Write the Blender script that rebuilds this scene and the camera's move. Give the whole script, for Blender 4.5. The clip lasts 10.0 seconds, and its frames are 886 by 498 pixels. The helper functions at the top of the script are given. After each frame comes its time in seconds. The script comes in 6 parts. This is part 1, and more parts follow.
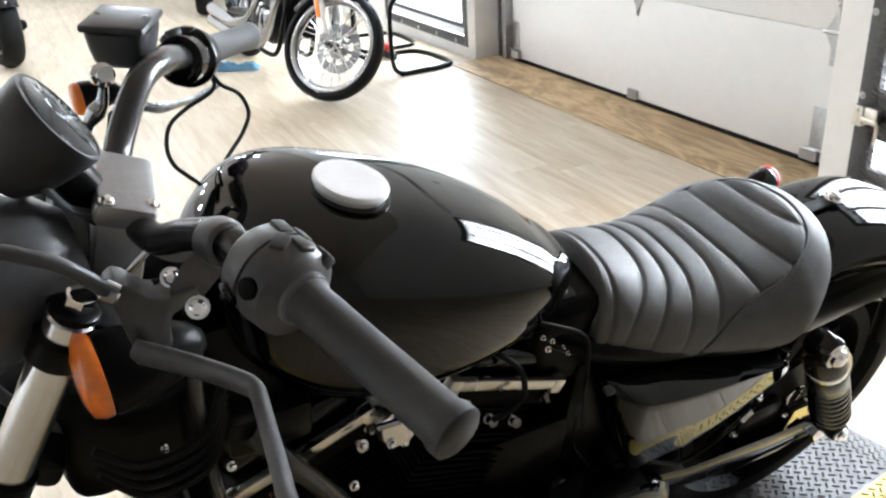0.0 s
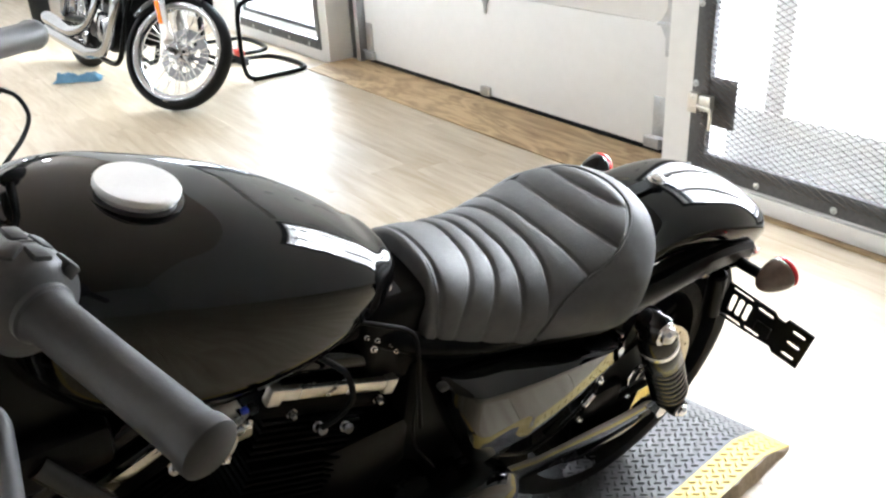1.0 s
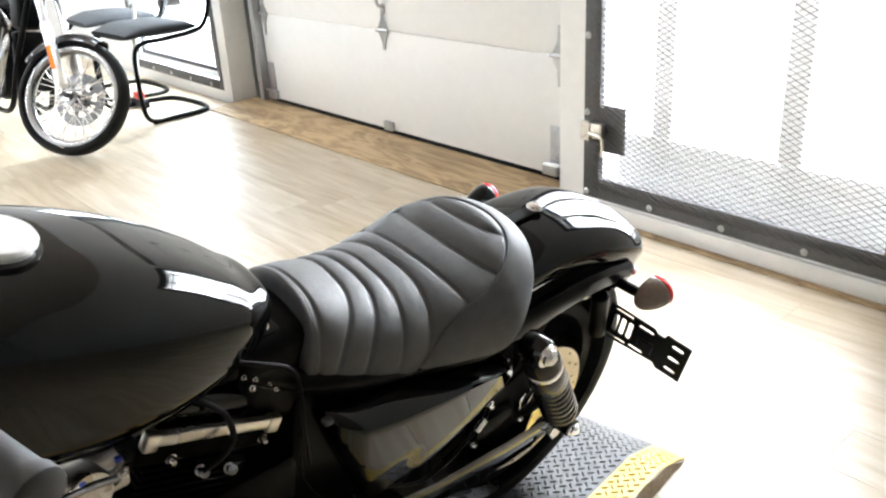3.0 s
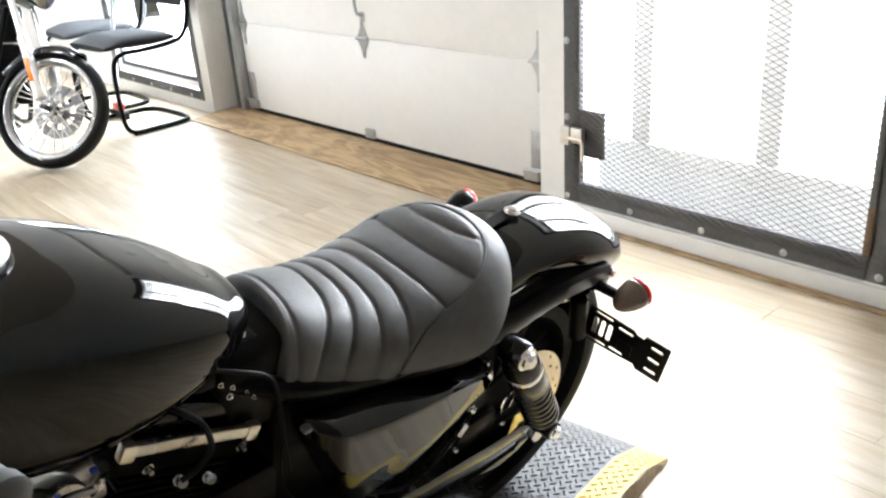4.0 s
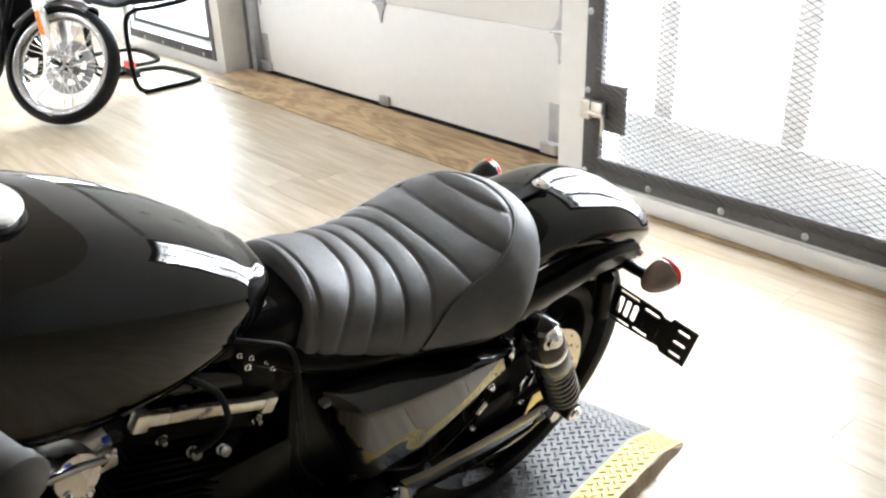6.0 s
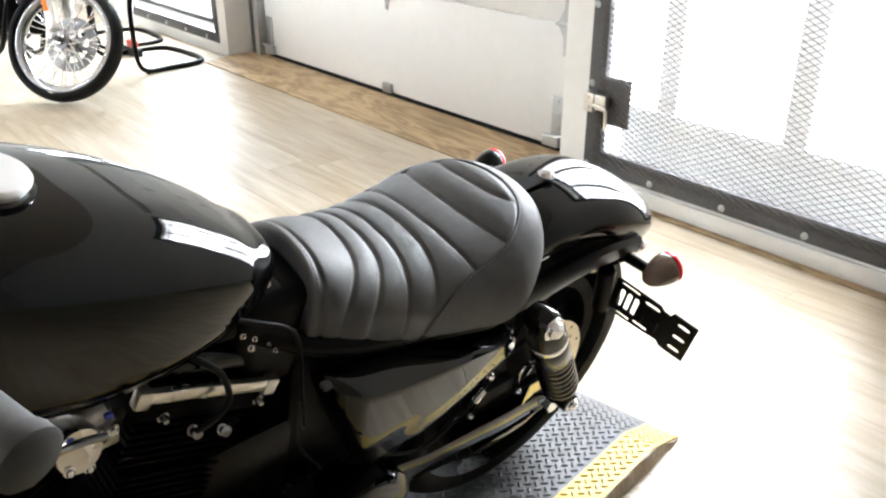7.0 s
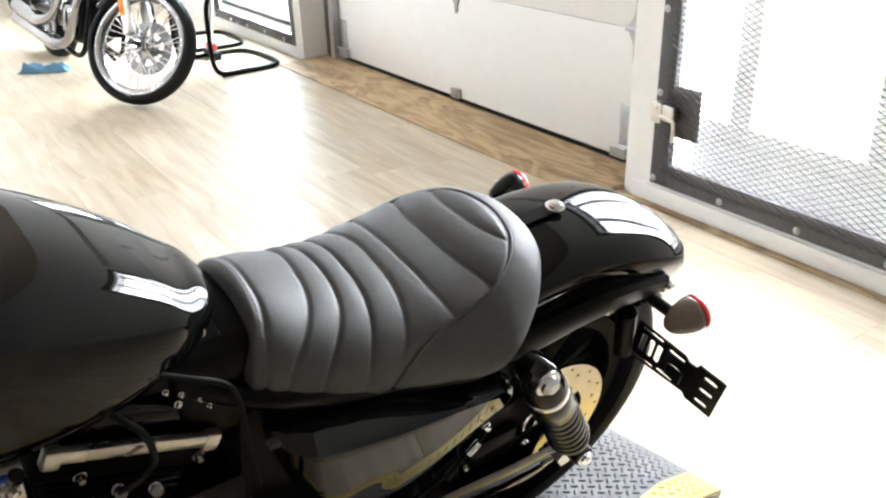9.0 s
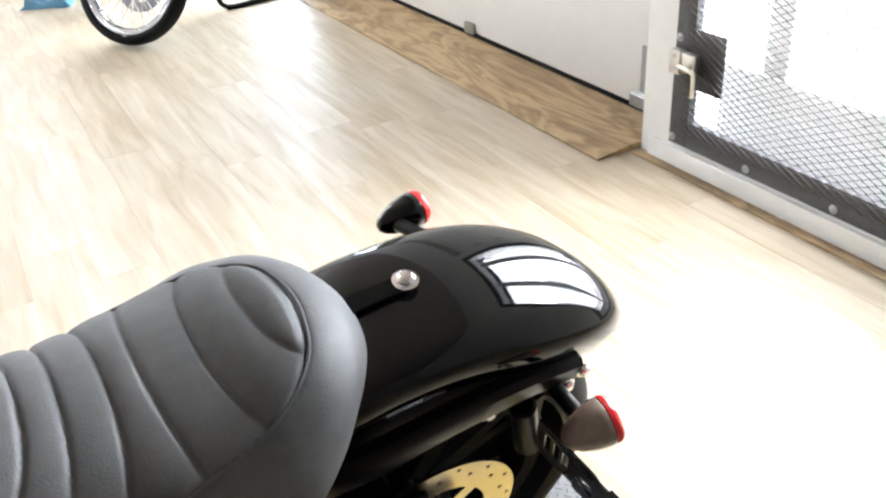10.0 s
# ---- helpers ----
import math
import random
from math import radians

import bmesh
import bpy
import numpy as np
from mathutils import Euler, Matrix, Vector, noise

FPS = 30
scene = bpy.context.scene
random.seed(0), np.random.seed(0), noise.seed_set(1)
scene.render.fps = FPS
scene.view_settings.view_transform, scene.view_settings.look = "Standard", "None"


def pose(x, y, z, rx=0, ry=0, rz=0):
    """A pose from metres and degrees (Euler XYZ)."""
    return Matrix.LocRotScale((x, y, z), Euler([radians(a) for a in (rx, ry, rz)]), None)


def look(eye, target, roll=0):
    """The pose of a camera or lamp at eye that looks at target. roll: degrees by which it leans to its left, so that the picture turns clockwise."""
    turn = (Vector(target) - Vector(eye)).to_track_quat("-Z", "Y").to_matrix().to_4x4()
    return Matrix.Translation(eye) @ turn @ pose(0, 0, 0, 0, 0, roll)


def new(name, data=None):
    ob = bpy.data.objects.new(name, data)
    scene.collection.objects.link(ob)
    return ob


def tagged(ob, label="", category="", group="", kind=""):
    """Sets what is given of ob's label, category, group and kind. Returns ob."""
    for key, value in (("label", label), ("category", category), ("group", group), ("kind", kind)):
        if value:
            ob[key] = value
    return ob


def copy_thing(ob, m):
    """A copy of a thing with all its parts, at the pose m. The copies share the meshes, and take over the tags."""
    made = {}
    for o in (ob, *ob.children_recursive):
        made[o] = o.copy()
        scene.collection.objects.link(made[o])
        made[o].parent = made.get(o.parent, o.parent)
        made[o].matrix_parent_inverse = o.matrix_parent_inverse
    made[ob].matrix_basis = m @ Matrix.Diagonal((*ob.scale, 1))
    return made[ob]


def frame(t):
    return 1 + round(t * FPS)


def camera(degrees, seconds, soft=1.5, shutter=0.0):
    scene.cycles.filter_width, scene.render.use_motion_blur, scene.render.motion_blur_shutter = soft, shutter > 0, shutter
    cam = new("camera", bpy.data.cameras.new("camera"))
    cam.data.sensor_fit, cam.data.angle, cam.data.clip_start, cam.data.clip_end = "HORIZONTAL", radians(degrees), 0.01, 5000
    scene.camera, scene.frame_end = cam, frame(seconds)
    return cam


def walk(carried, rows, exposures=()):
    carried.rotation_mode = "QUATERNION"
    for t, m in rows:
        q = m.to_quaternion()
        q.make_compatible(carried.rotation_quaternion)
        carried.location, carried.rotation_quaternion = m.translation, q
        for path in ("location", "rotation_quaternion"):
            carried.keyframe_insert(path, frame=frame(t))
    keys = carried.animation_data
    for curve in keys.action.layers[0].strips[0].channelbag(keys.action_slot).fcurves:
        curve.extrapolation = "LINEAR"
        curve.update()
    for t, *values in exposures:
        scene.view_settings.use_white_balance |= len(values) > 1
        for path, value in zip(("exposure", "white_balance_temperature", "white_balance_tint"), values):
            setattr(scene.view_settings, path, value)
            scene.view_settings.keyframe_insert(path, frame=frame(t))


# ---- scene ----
cam = camera(54.9, 10.0, soft=2.3)
PATH = [
    (0, (-0.093, 0.181, 1.314), (-1.732, 0.945, 0.46), -3.2),
    (0.5, (-0.094, 0.239, 1.29), (-1.636, 1.172, 0.422), -2.7),
    (1, (-0.085, 0.261, 1.285), (-1.582, 1.272, 0.426), -2.9),
    (1.5, (-0.07, 0.277, 1.289), (-1.535, 1.356, 0.458), -2.9),
    (2, (-0.06, 0.289, 1.289), (-1.489, 1.42, 0.465), -3.1),
    (2.5, (-0.044, 0.292, 1.293), (-1.46, 1.45, 0.484), -3.0),
    (4, (-0.02, 0.302, 1.289), (-1.408, 1.51, 0.505), -3.8),
    (4.5, (-0.039, 0.303, 1.287), (-1.408, 1.531, 0.502), -3.0),
    (5, (-0.061, 0.309, 1.281), (-1.407, 1.542, 0.464), -2.7),
    (5.5, (-0.073, 0.311, 1.275), (-1.436, 1.515, 0.442), -2.6),
    (7, (-0.084, 0.298, 1.268), (-1.447, 1.478, 0.401), -0.1),
    (7.5, (-0.09, 0.283, 1.272), (-1.412, 1.521, 0.423), 1.0),
    (8, (-0.094, 0.241, 1.277), (-1.424, 1.489, 0.457), -0.3),
    (8.5, (-0.096, 0.261, 1.263), (-1.444, 1.475, 0.423), -0.9),
    (9, (-0.097, 0.506, 1.262), (-1.594, 1.511, 0.397), -1.5),
    (9.5, (-0.159, 0.715, 1.263), (-1.724, 1.568, 0.354), -1.0),
    (10, (-0.277, 0.98, 1.270), (-1.784, 1.78, 0.2325), -4.3),
]
walk(cam, [(t, look(eye, target, roll)) for t, eye, target, roll in PATH], exposures=((0.0, -0.05, 6050, 10), (2.0, 0.05, 6250, 10), (8.8, 0.07, 6250, 10), (10.0, 0.0, 6150, 11)))

# ---- world and light ----
world = bpy.data.worlds.new("sky")
world.use_nodes = True
scene.world = world
wn = world.node_tree
sky = wn.nodes.new("ShaderNodeTexSky")
sky.sky_type = "NISHITA"
sky.sun_disc = False
sky.sun_elevation, sky.sun_rotation = radians(48), radians(20)
wn.links.new(sky.outputs[0], wn.nodes["Background"].inputs[0])
wn.nodes["Background"].inputs[1].default_value = 0.12


def area(name, m, sx, sy, watts, colour=(1, 1, 1), spread=180):
    """A rectangular lamp that shines along its own -z."""
    data = bpy.data.lights.new(name, "AREA")
    data.shape, data.size, data.size_y, data.energy, data.color = "RECTANGLE", sx, sy, watts, colour
    data.spread = radians(spread)
    ob = new(name, data)
    ob.matrix_world = m
    return ob


WALL = 2.85          # inner face of the wall with the doors
GATE_X = (-2.166, -0.889)
# the bright sky that shines down through the two glazed doorways
area("doorway_light", pose(-1.53, WALL + 0.52, 1.76, -46, 0, 0), 1.2, 0.8, 132, (0.94, 0.975, 1.0), 125)
area("doorway_light", pose(-5.95, WALL + 0.30, 1.20, -80, 0, 0), 1.3, 1.8, 330, (0.82, 0.93, 1.0))

# ---- materials ----


def mat(name, colour, rough=0.5, metal=0.0, var=0.12, scale=14.0, bump=0.0, bscale=None, coat=0.0, spec=0.5, rvar=0.1, stretch=(1, 1, 1), tint=None, random_hue=0.0):
    """A surface with colour variation at two scales, uneven gloss and fine relief."""
    m = bpy.data.materials.new(name)
    m.use_nodes = True
    nt = m.node_tree
    n, l = nt.nodes, nt.links
    b = n["Principled BSDF"]
    tc = n.new("ShaderNodeTexCoord")
    mp = n.new("ShaderNodeMapping")
    mp.inputs["Scale"].default_value = stretch
    l.new(tc.outputs["Object"], mp.inputs["Vector"])
    big, fine = n.new("ShaderNodeTexNoise"), n.new("ShaderNodeTexNoise")
    big.inputs["Scale"].default_value, fine.inputs["Scale"].default_value = scale * 0.25, scale * 4
    big.inputs["Detail"].default_value, fine.inputs["Detail"].default_value = 4, 6
    for t in (big, fine):
        l.new(mp.outputs[0], t.inputs["Vector"])
    mixn = n.new("ShaderNodeMath")
    mixn.operation = "ADD"
    l.new(big.outputs["Fac"], mixn.inputs[0])
    l.new(fine.outputs["Fac"], mixn.inputs[1])
    ramp = n.new("ShaderNodeMapRange")
    ramp.inputs["From Min"].default_value, ramp.inputs["From Max"].default_value = 0.6, 1.4
    l.new(mixn.outputs[0], ramp.inputs["Value"])
    mix = n.new("ShaderNodeMix")
    mix.data_type = "RGBA"
    dark = [c * (1 - var) for c in colour]
    light = [min(1, c * (1 + var)) for c in (tint or colour)]
    mix.inputs["A"].default_value, mix.inputs["B"].default_value = (*dark, 1), (*light, 1)
    l.new(ramp.outputs[0], mix.inputs["Factor"])
    l.new(mix.outputs["Result"], b.inputs["Base Color"])
    rr = n.new("ShaderNodeMapRange")
    rr.inputs["To Min"].default_value, rr.inputs["To Max"].default_value = max(0.0, rough * (1 - rvar)), min(1, rough * (1 + rvar))
    l.new(big.outputs["Fac"], rr.inputs["Value"])
    l.new(rr.outputs[0], b.inputs["Roughness"])
    b.inputs["Metallic"].default_value = metal
    b.inputs["Coat Weight"].default_value = coat
    b.inputs["Coat Roughness"].default_value = 0.03
    b.inputs["Specular IOR Level"].default_value = spec
    if bump:
        bn = n.new("ShaderNodeTexNoise")
        bn.inputs["Scale"].default_value = bscale or scale * 8
        bn.inputs["Detail"].default_value = 5
        l.new(mp.outputs[0], bn.inputs["Vector"])
        bp = n.new("ShaderNodeBump")
        bp.inputs["Strength"].default_value = bump
        bp.inputs["Distance"].default_value = 0.002
        l.new(bn.outputs["Fac"], bp.inputs["Height"])
        l.new(bp.outputs[0], b.inputs["Normal"])
    return m


def glow(name, colour, strength):
    m = bpy.data.materials.new(name)
    m.use_nodes = True
    b = m.node_tree.nodes["Principled BSDF"]
    b.inputs["Base Color"].default_value = (*colour, 1)
    b.inputs["Emission Color"].default_value = (*colour, 1)
    b.inputs["Emission Strength"].default_value = strength
    return m


def glass(name, colour=(1, 1, 1), rough=0.0):
    m = bpy.data.materials.new(name)
    m.use_nodes = True
    b = m.node_tree.nodes["Principled BSDF"]
    b.inputs["Base Color"].default_value = (*colour, 1)
    b.inputs["Transmission Weight"].default_value = 1.0
    b.inputs["Roughness"].default_value = rough
    return m


def wood(name, dark, light, rough, grain=(2.0, 40.0, 40.0), random_shift=True, pattern=0.5, bump=0.15, spec=0.5, figure=1.2, shade=0.35, cloud=0.0):
    """Boards: long grain along local x, cathedral figure, and a shade of its own for every board."""
    m = bpy.data.materials.new(name)
    m.use_nodes = True
    nt = m.node_tree
    n, l = nt.nodes, nt.links
    b = n["Principled BSDF"]
    tc, info = n.new("ShaderNodeTexCoord"), n.new("ShaderNodeObjectInfo")
    shift = n.new("ShaderNodeVectorMath")
    shift.operation = "SCALE"
    shift.inputs[0].default_value = (37.0, 19.0, 11.0)
    l.new(info.outputs["Random"], shift.inputs["Scale"])
    add = n.new("ShaderNodeVectorMath")
    add.operation = "ADD"
    l.new(tc.outputs["Object"], add.inputs[0])
    l.new(shift.outputs[0], add.inputs[1])
    mp = n.new("ShaderNodeMapping")
    mp.inputs["Scale"].default_value = grain
    l.new(add.outputs[0], mp.inputs["Vector"])
    g1 = n.new("ShaderNodeTexNoise")
    g1.inputs["Scale"].default_value, g1.inputs["Detail"].default_value, g1.inputs["Distortion"].default_value = 1.0, 8, 0.6
    l.new(mp.outputs[0], g1.inputs["Vector"])
    mp2 = n.new("ShaderNodeMapping")
    mp2.inputs["Scale"].default_value = (grain[0] * 0.6, grain[1] * 0.22, grain[2] * 0.22)
    l.new(add.outputs[0], mp2.inputs["Vector"])
    g2 = n.new("ShaderNodeTexNoise")
    g2.inputs["Scale"].default_value, g2.inputs["Detail"].default_value, g2.inputs["Distortion"].default_value = 1.0, 3, figure
    l.new(mp2.outputs[0], g2.inputs["Vector"])
    wv = n.new("ShaderNodeMath")
    wv.operation = "MULTIPLY"
    wv.inputs[1].default_value = 7.0
    l.new(g2.outputs["Fac"], wv.inputs[0])
    pp = n.new("ShaderNodeMath")
    pp.operation = "PINGPONG"
    pp.inputs[1].default_value = 0.5
    l.new(wv.outputs[0], pp.inputs[0])
    sc = n.new("ShaderNodeMath")
    sc.operation = "MULTIPLY_ADD"
    sc.inputs[1].default_value = pattern
    l.new(pp.outputs[0], sc.inputs[0])
    cl = n.new("ShaderNodeMath")
    cl.operation = "MULTIPLY_ADD"
    cl.inputs[1].default_value = cloud
    l.new(g2.outputs["Fac"], cl.inputs[0])
    l.new(g1.outputs["Fac"], cl.inputs[2])
    l.new(cl.outputs[0], sc.inputs[2])
    ad = n.new("ShaderNodeMath")
    ad.operation = "MULTIPLY_ADD"
    ad.inputs[1].default_value = shade if random_shift else 0.0
    l.new(info.outputs["Random"], ad.inputs[0])
    l.new(sc.outputs[0], ad.inputs[2])
    rg = n.new("ShaderNodeMapRange")
    rg.inputs["From Min"].default_value, rg.inputs["From Max"].default_value = 0.35, 1.15
    rg.inputs["From Min"].default_value += cloud * 0.42
    rg.inputs["From Max"].default_value += cloud * 0.42
    l.new(ad.outputs[0], rg.inputs["Value"])
    mix = n.new("ShaderNodeMix")
    mix.data_type = "RGBA"
    mix.inputs["A"].default_value, mix.inputs["B"].default_value = (*dark, 1), (*light, 1)
    l.new(rg.outputs[0], mix.inputs["Factor"])
    l.new(mix.outputs["Result"], b.inputs["Base Color"])
    rr = n.new("ShaderNodeMapRange")
    rr.inputs["To Min"].default_value, rr.inputs["To Max"].default_value = rough * 0.85, rough * 1.2
    l.new(g2.outputs["Fac"], rr.inputs["Value"])
    l.new(rr.outputs[0], b.inputs["Roughness"])
    b.inputs["Specular IOR Level"].default_value = spec
    bp = n.new("ShaderNodeBump")
    bp.inputs["Strength"].default_value, bp.inputs["Distance"].default_value = bump, 0.001
    l.new(g1.outputs["Fac"], bp.inputs["Height"])
    l.new(bp.outputs[0], b.inputs["Normal"])
    return m


PLANK = wood("vinyl_oak_plank", (0.385, 0.298, 0.186), (0.71, 0.645, 0.535), 0.34, grain=(2.4, 22.0, 22.0), pattern=0.0, bump=0.04, figure=0.5, spec=0.62, shade=0.13, cloud=0.42)
PLY = wood("plywood", (0.14, 0.08, 0.033), (0.50, 0.36, 0.20), 0.6, grain=(1.5, 17.0, 17.0), pattern=1.0, bump=0.3, figure=1.6)
WHITE_WALL = mat("white_wall_paint", (0.86, 0.855, 0.84), 0.55, var=0.04, scale=5, bump=0.15)
GREY_WALL = mat("grey_wall_paint", (0.55, 0.545, 0.54), 0.6, var=0.06, scale=5, bump=0.15)
CEIL = mat("ceiling_paint", (0.60, 0.53, 0.48), 0.8, var=0.05, scale=6)
DOOR_WHITE = mat("white_door_enamel", (0.88, 0.875, 0.86), 0.38, var=0.025, scale=6, bump=0.06)
GALV = mat("galvanised_steel", (0.50, 0.51, 0.52), 0.40, 1.0, var=0.22, scale=30)
GATE = mat("grey_gate_paint", (0.09, 0.09, 0.095), 0.5, 0.2, var=0.3, scale=16, bump=0.2)
MESH_STEEL = mat("expanded_steel", (0.07, 0.058, 0.048), 0.7, 0.0, var=0.25, scale=40)
DOOR_GLASS = glass("door_glass")
OUTSIDE = glow("bright_overcast_outside", (0.96, 0.98, 1.0), 20.0)
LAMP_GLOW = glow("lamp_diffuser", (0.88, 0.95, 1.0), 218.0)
BLACK_GLOSS = mat("black_gloss_paint", (0.003, 0.003, 0.003), 0.035, 0.0, var=0.1, scale=10, rvar=0.3, spec=0.42)
BLACK_SATIN = mat("black_satin_powdercoat", (0.0025, 0.0025, 0.0025), 0.30, 0.0, var=0.25, scale=30, bump=0.12, spec=0.13)
BLACK_WRINKLE = mat("black_wrinkle_coat", (0.002, 0.002, 0.002), 0.5, 0.0, var=0.3, scale=60, bump=0.4, bscale=700, spec=0.05)
GREY_SATIN = mat("dark_grey_cast_metal", (0.075, 0.075, 0.078), 0.34, 0.15, var=0.2, scale=30, bump=0.15, spec=0.5)
SHOCK_BLACK = mat("black_shock_enamel", (0.004, 0.004, 0.004), 0.2, 0.0, var=0.2, scale=20, spec=0.22)
CLAMP_METAL = mat("satin_grey_clamp_metal", (0.42, 0.42, 0.43), 0.34, 0.7, var=0.12, scale=30, bump=0.1)
RUBBER = mat("black_rubber", (0.007, 0.007, 0.007), 0.60, 0.0, var=0.25, scale=24, bump=0.25, spec=0.16)
BAR_PAINT = mat("black_bar_paint", (0.03, 0.03, 0.031), 0.24, 0.0, var=0.15, scale=30, spec=0.6)
GAUGE_BODY = mat("dark_grey_gauge_shell", (0.035, 0.035, 0.036), 0.42, 0.0, var=0.15, scale=30, bump=0.1, spec=0.4)
GRIP_RUBBER = mat("grey_black_grip_rubber", (0.036, 0.036, 0.037), 0.50, 0.0, var=0.2, scale=30, bump=0.10, bscale=500, spec=0.45)
LEATHER = mat("black_vinyl_leather", (0.085, 0.085, 0.086), 0.60, 0.0, var=0.2, scale=16, bump=0.22, bscale=420, rvar=0.2, spec=0.62)
CHROME = mat("chrome", (0.86, 0.86, 0.87), 0.06, 1.0, var=0.03, scale=10, rvar=0.4)
# chrome with a darkened colour, so bright surroundings reflect less strongly
CHROME_DIM = mat("dim_chrome", (0.36, 0.36, 0.37), 0.16, 1.0, var=0.12, scale=18, rvar=0.4)
RUST = mat("rusty_steel", (0.16, 0.10, 0.06), 0.7, 0.3, var=0.4, scale=20, bump=0.4)
BRUSHED = mat("bright_machined_metal", (0.72, 0.69, 0.64), 0.28, 1.0, var=0.1, scale=30)
FORK_METAL = mat("polished_fork_tube", (0.78, 0.78, 0.79), 0.18, 1.0, var=0.06, scale=14)
# warm tint in the steel stands in for the yellow mat's reflection
TINTED_DISC = mat("brake_disc_steel", (0.52, 0.45, 0.33), 0.22, 1.0, var=0.1, scale=40)
FAR_DISC = mat("dull_brake_disc_steel", (0.24, 0.24, 0.25), 0.35, 0.8, var=0.15, scale=40)
CAP_WHITE = mat("brushed_aluminium_cap", (0.93, 0.93, 0.93), 0.42, 0.35, var=0.03, scale=40)
AMBER = mat("amber_lens", (0.85, 0.20, 0.01), 0.2, 0.0, var=0.12, scale=40, coat=0.6)
RED = mat("red_lens", (0.75, 0.02, 0.02), 0.2, 0.0, var=0.1, scale=40, coat=0.6)
SMOKE = mat("smoked_lens", (0.17, 0.12, 0.095), 0.12, 0.0, var=0.2, scale=30, coat=0.8)
MAT_GREY = mat("grey_diamond_mat_vinyl", (0.105, 0.105, 0.106), 0.50, 0.0, var=0.18, scale=12, bump=0.15)
# glossier than the field, and lighter: lug highlights are put into the colour
MAT_LUG = mat("highlit_grey_mat_lug", (0.15, 0.15, 0.152), 0.24, 0.0, var=0.2, scale=20, bump=0.05, spec=0.7)
MAT_YELLOW = mat("yellow_safety_vinyl", (0.66, 0.48, 0.10), 0.42, 0.0, var=0.16, scale=10, bump=0.15)
MAT_FOAM = mat("worn_brown_mat_edge", (0.33, 0.265, 0.19), 0.85, 0.0, var=0.35, scale=20, bump=0.6)
RAG = mat("blue_shop_cloth", (0.10, 0.22, 0.33), 0.9, 0.0, var=0.3, scale=30, bump=0.5)
FABRIC = mat("dark_grey_chair_fabric", (0.020, 0.021, 0.025), 0.85, 0.0, var=0.3, scale=60, bump=0.4)
DIAL = mat("dial_face", (0.05, 0.05, 0.055), 0.25, 0.0, var=0.2, scale=30)
BLUE_PLUG = mat("blue_plastic", (0.02, 0.05, 0.45), 0.4, var=0.1)
RED_PLASTIC = mat("red_plastic", (0.6, 0.04, 0.03), 0.4, var=0.15)
WHITE_PLASTIC = mat("white_plastic", (0.75, 0.75, 0.74), 0.4, var=0.06)

DOOR_PVC = mat("white_upvc_door_frame", (0.84, 0.84, 0.83), 0.4, var=0.03, scale=6)
# translucency added to brighten the backlit frame, in place of doorway glare
pvc = DOOR_PVC.node_tree
thin, blend = pvc.nodes.new("ShaderNodeBsdfTranslucent"), pvc.nodes.new("ShaderNodeMixShader")
blend.inputs[0].default_value = 0.17
pvc.links.new(pvc.nodes["Principled BSDF"].outputs[0], blend.inputs[1])
pvc.links.new(thin.outputs[0], blend.inputs[2])
pvc.links.new(blend.outputs[0], pvc.nodes["Material Output"].inputs["Surface"])

# ---- mesh helpers ----


def empty(name, m=None):
    ob = new(name)
    ob.empty_display_size = 0.1
    if m is not None:
        ob.matrix_world = m
    return ob


def part(name, bm, material, parent=None, label="", smooth=35.0, m=None):
    """Links a bmesh as one mesh object under a thing or a part."""
    bmesh.ops.recalc_face_normals(bm, faces=bm.faces[:])
    me = bpy.data.meshes.new(name)
    bm.to_mesh(me)
    bm.free()
    return from_mesh(name, me, material, parent, label, smooth, m)


def from_mesh(name, me, material, parent=None, label="", smooth=35.0, m=None):
    if not me.materials:
        me.materials.append(material)
    if smooth:
        me.shade_smooth()
        me.set_sharp_from_angle(angle=radians(smooth))
    ob = new(name, me)
    if parent is not None:
        ob.parent = parent
    if m is not None:
        ob.matrix_basis = m
    if label:
        ob["label"] = label
    return ob


def box(size, at=(0, 0, 0), bevel=0.0, seg=2, bm=None, m=None):
    """A box with rounded edges, centred at a point."""
    b = bmesh.new()
    bmesh.ops.create_cube(b, size=1.0)
    bmesh.ops.scale(b, vec=size, verts=b.verts)
    if bevel:
        bmesh.ops.bevel(b, geom=b.edges[:], offset=bevel, segments=seg, profile=0.5, affect="EDGES")
    bmesh.ops.transform(b, matrix=(m or Matrix()) @ Matrix.Translation(at) if m is None else m @ Matrix.Translation(at), verts=b.verts)
    return join(bm, b)


def join(bm, b):
    if bm is None:
        return b
    me = bpy.data.meshes.new("tmp")
    b.to_mesh(me)
    b.free()
    bm.from_mesh(me)
    bpy.data.meshes.remove(me)
    return bm


def frame_to(a, b):
    """A matrix whose z axis runs from a to b."""
    d = Vector(b) - Vector(a)
    return Matrix.Translation(a) @ d.to_track_quat("Z", "Y").to_matrix().to_4x4(), d.length


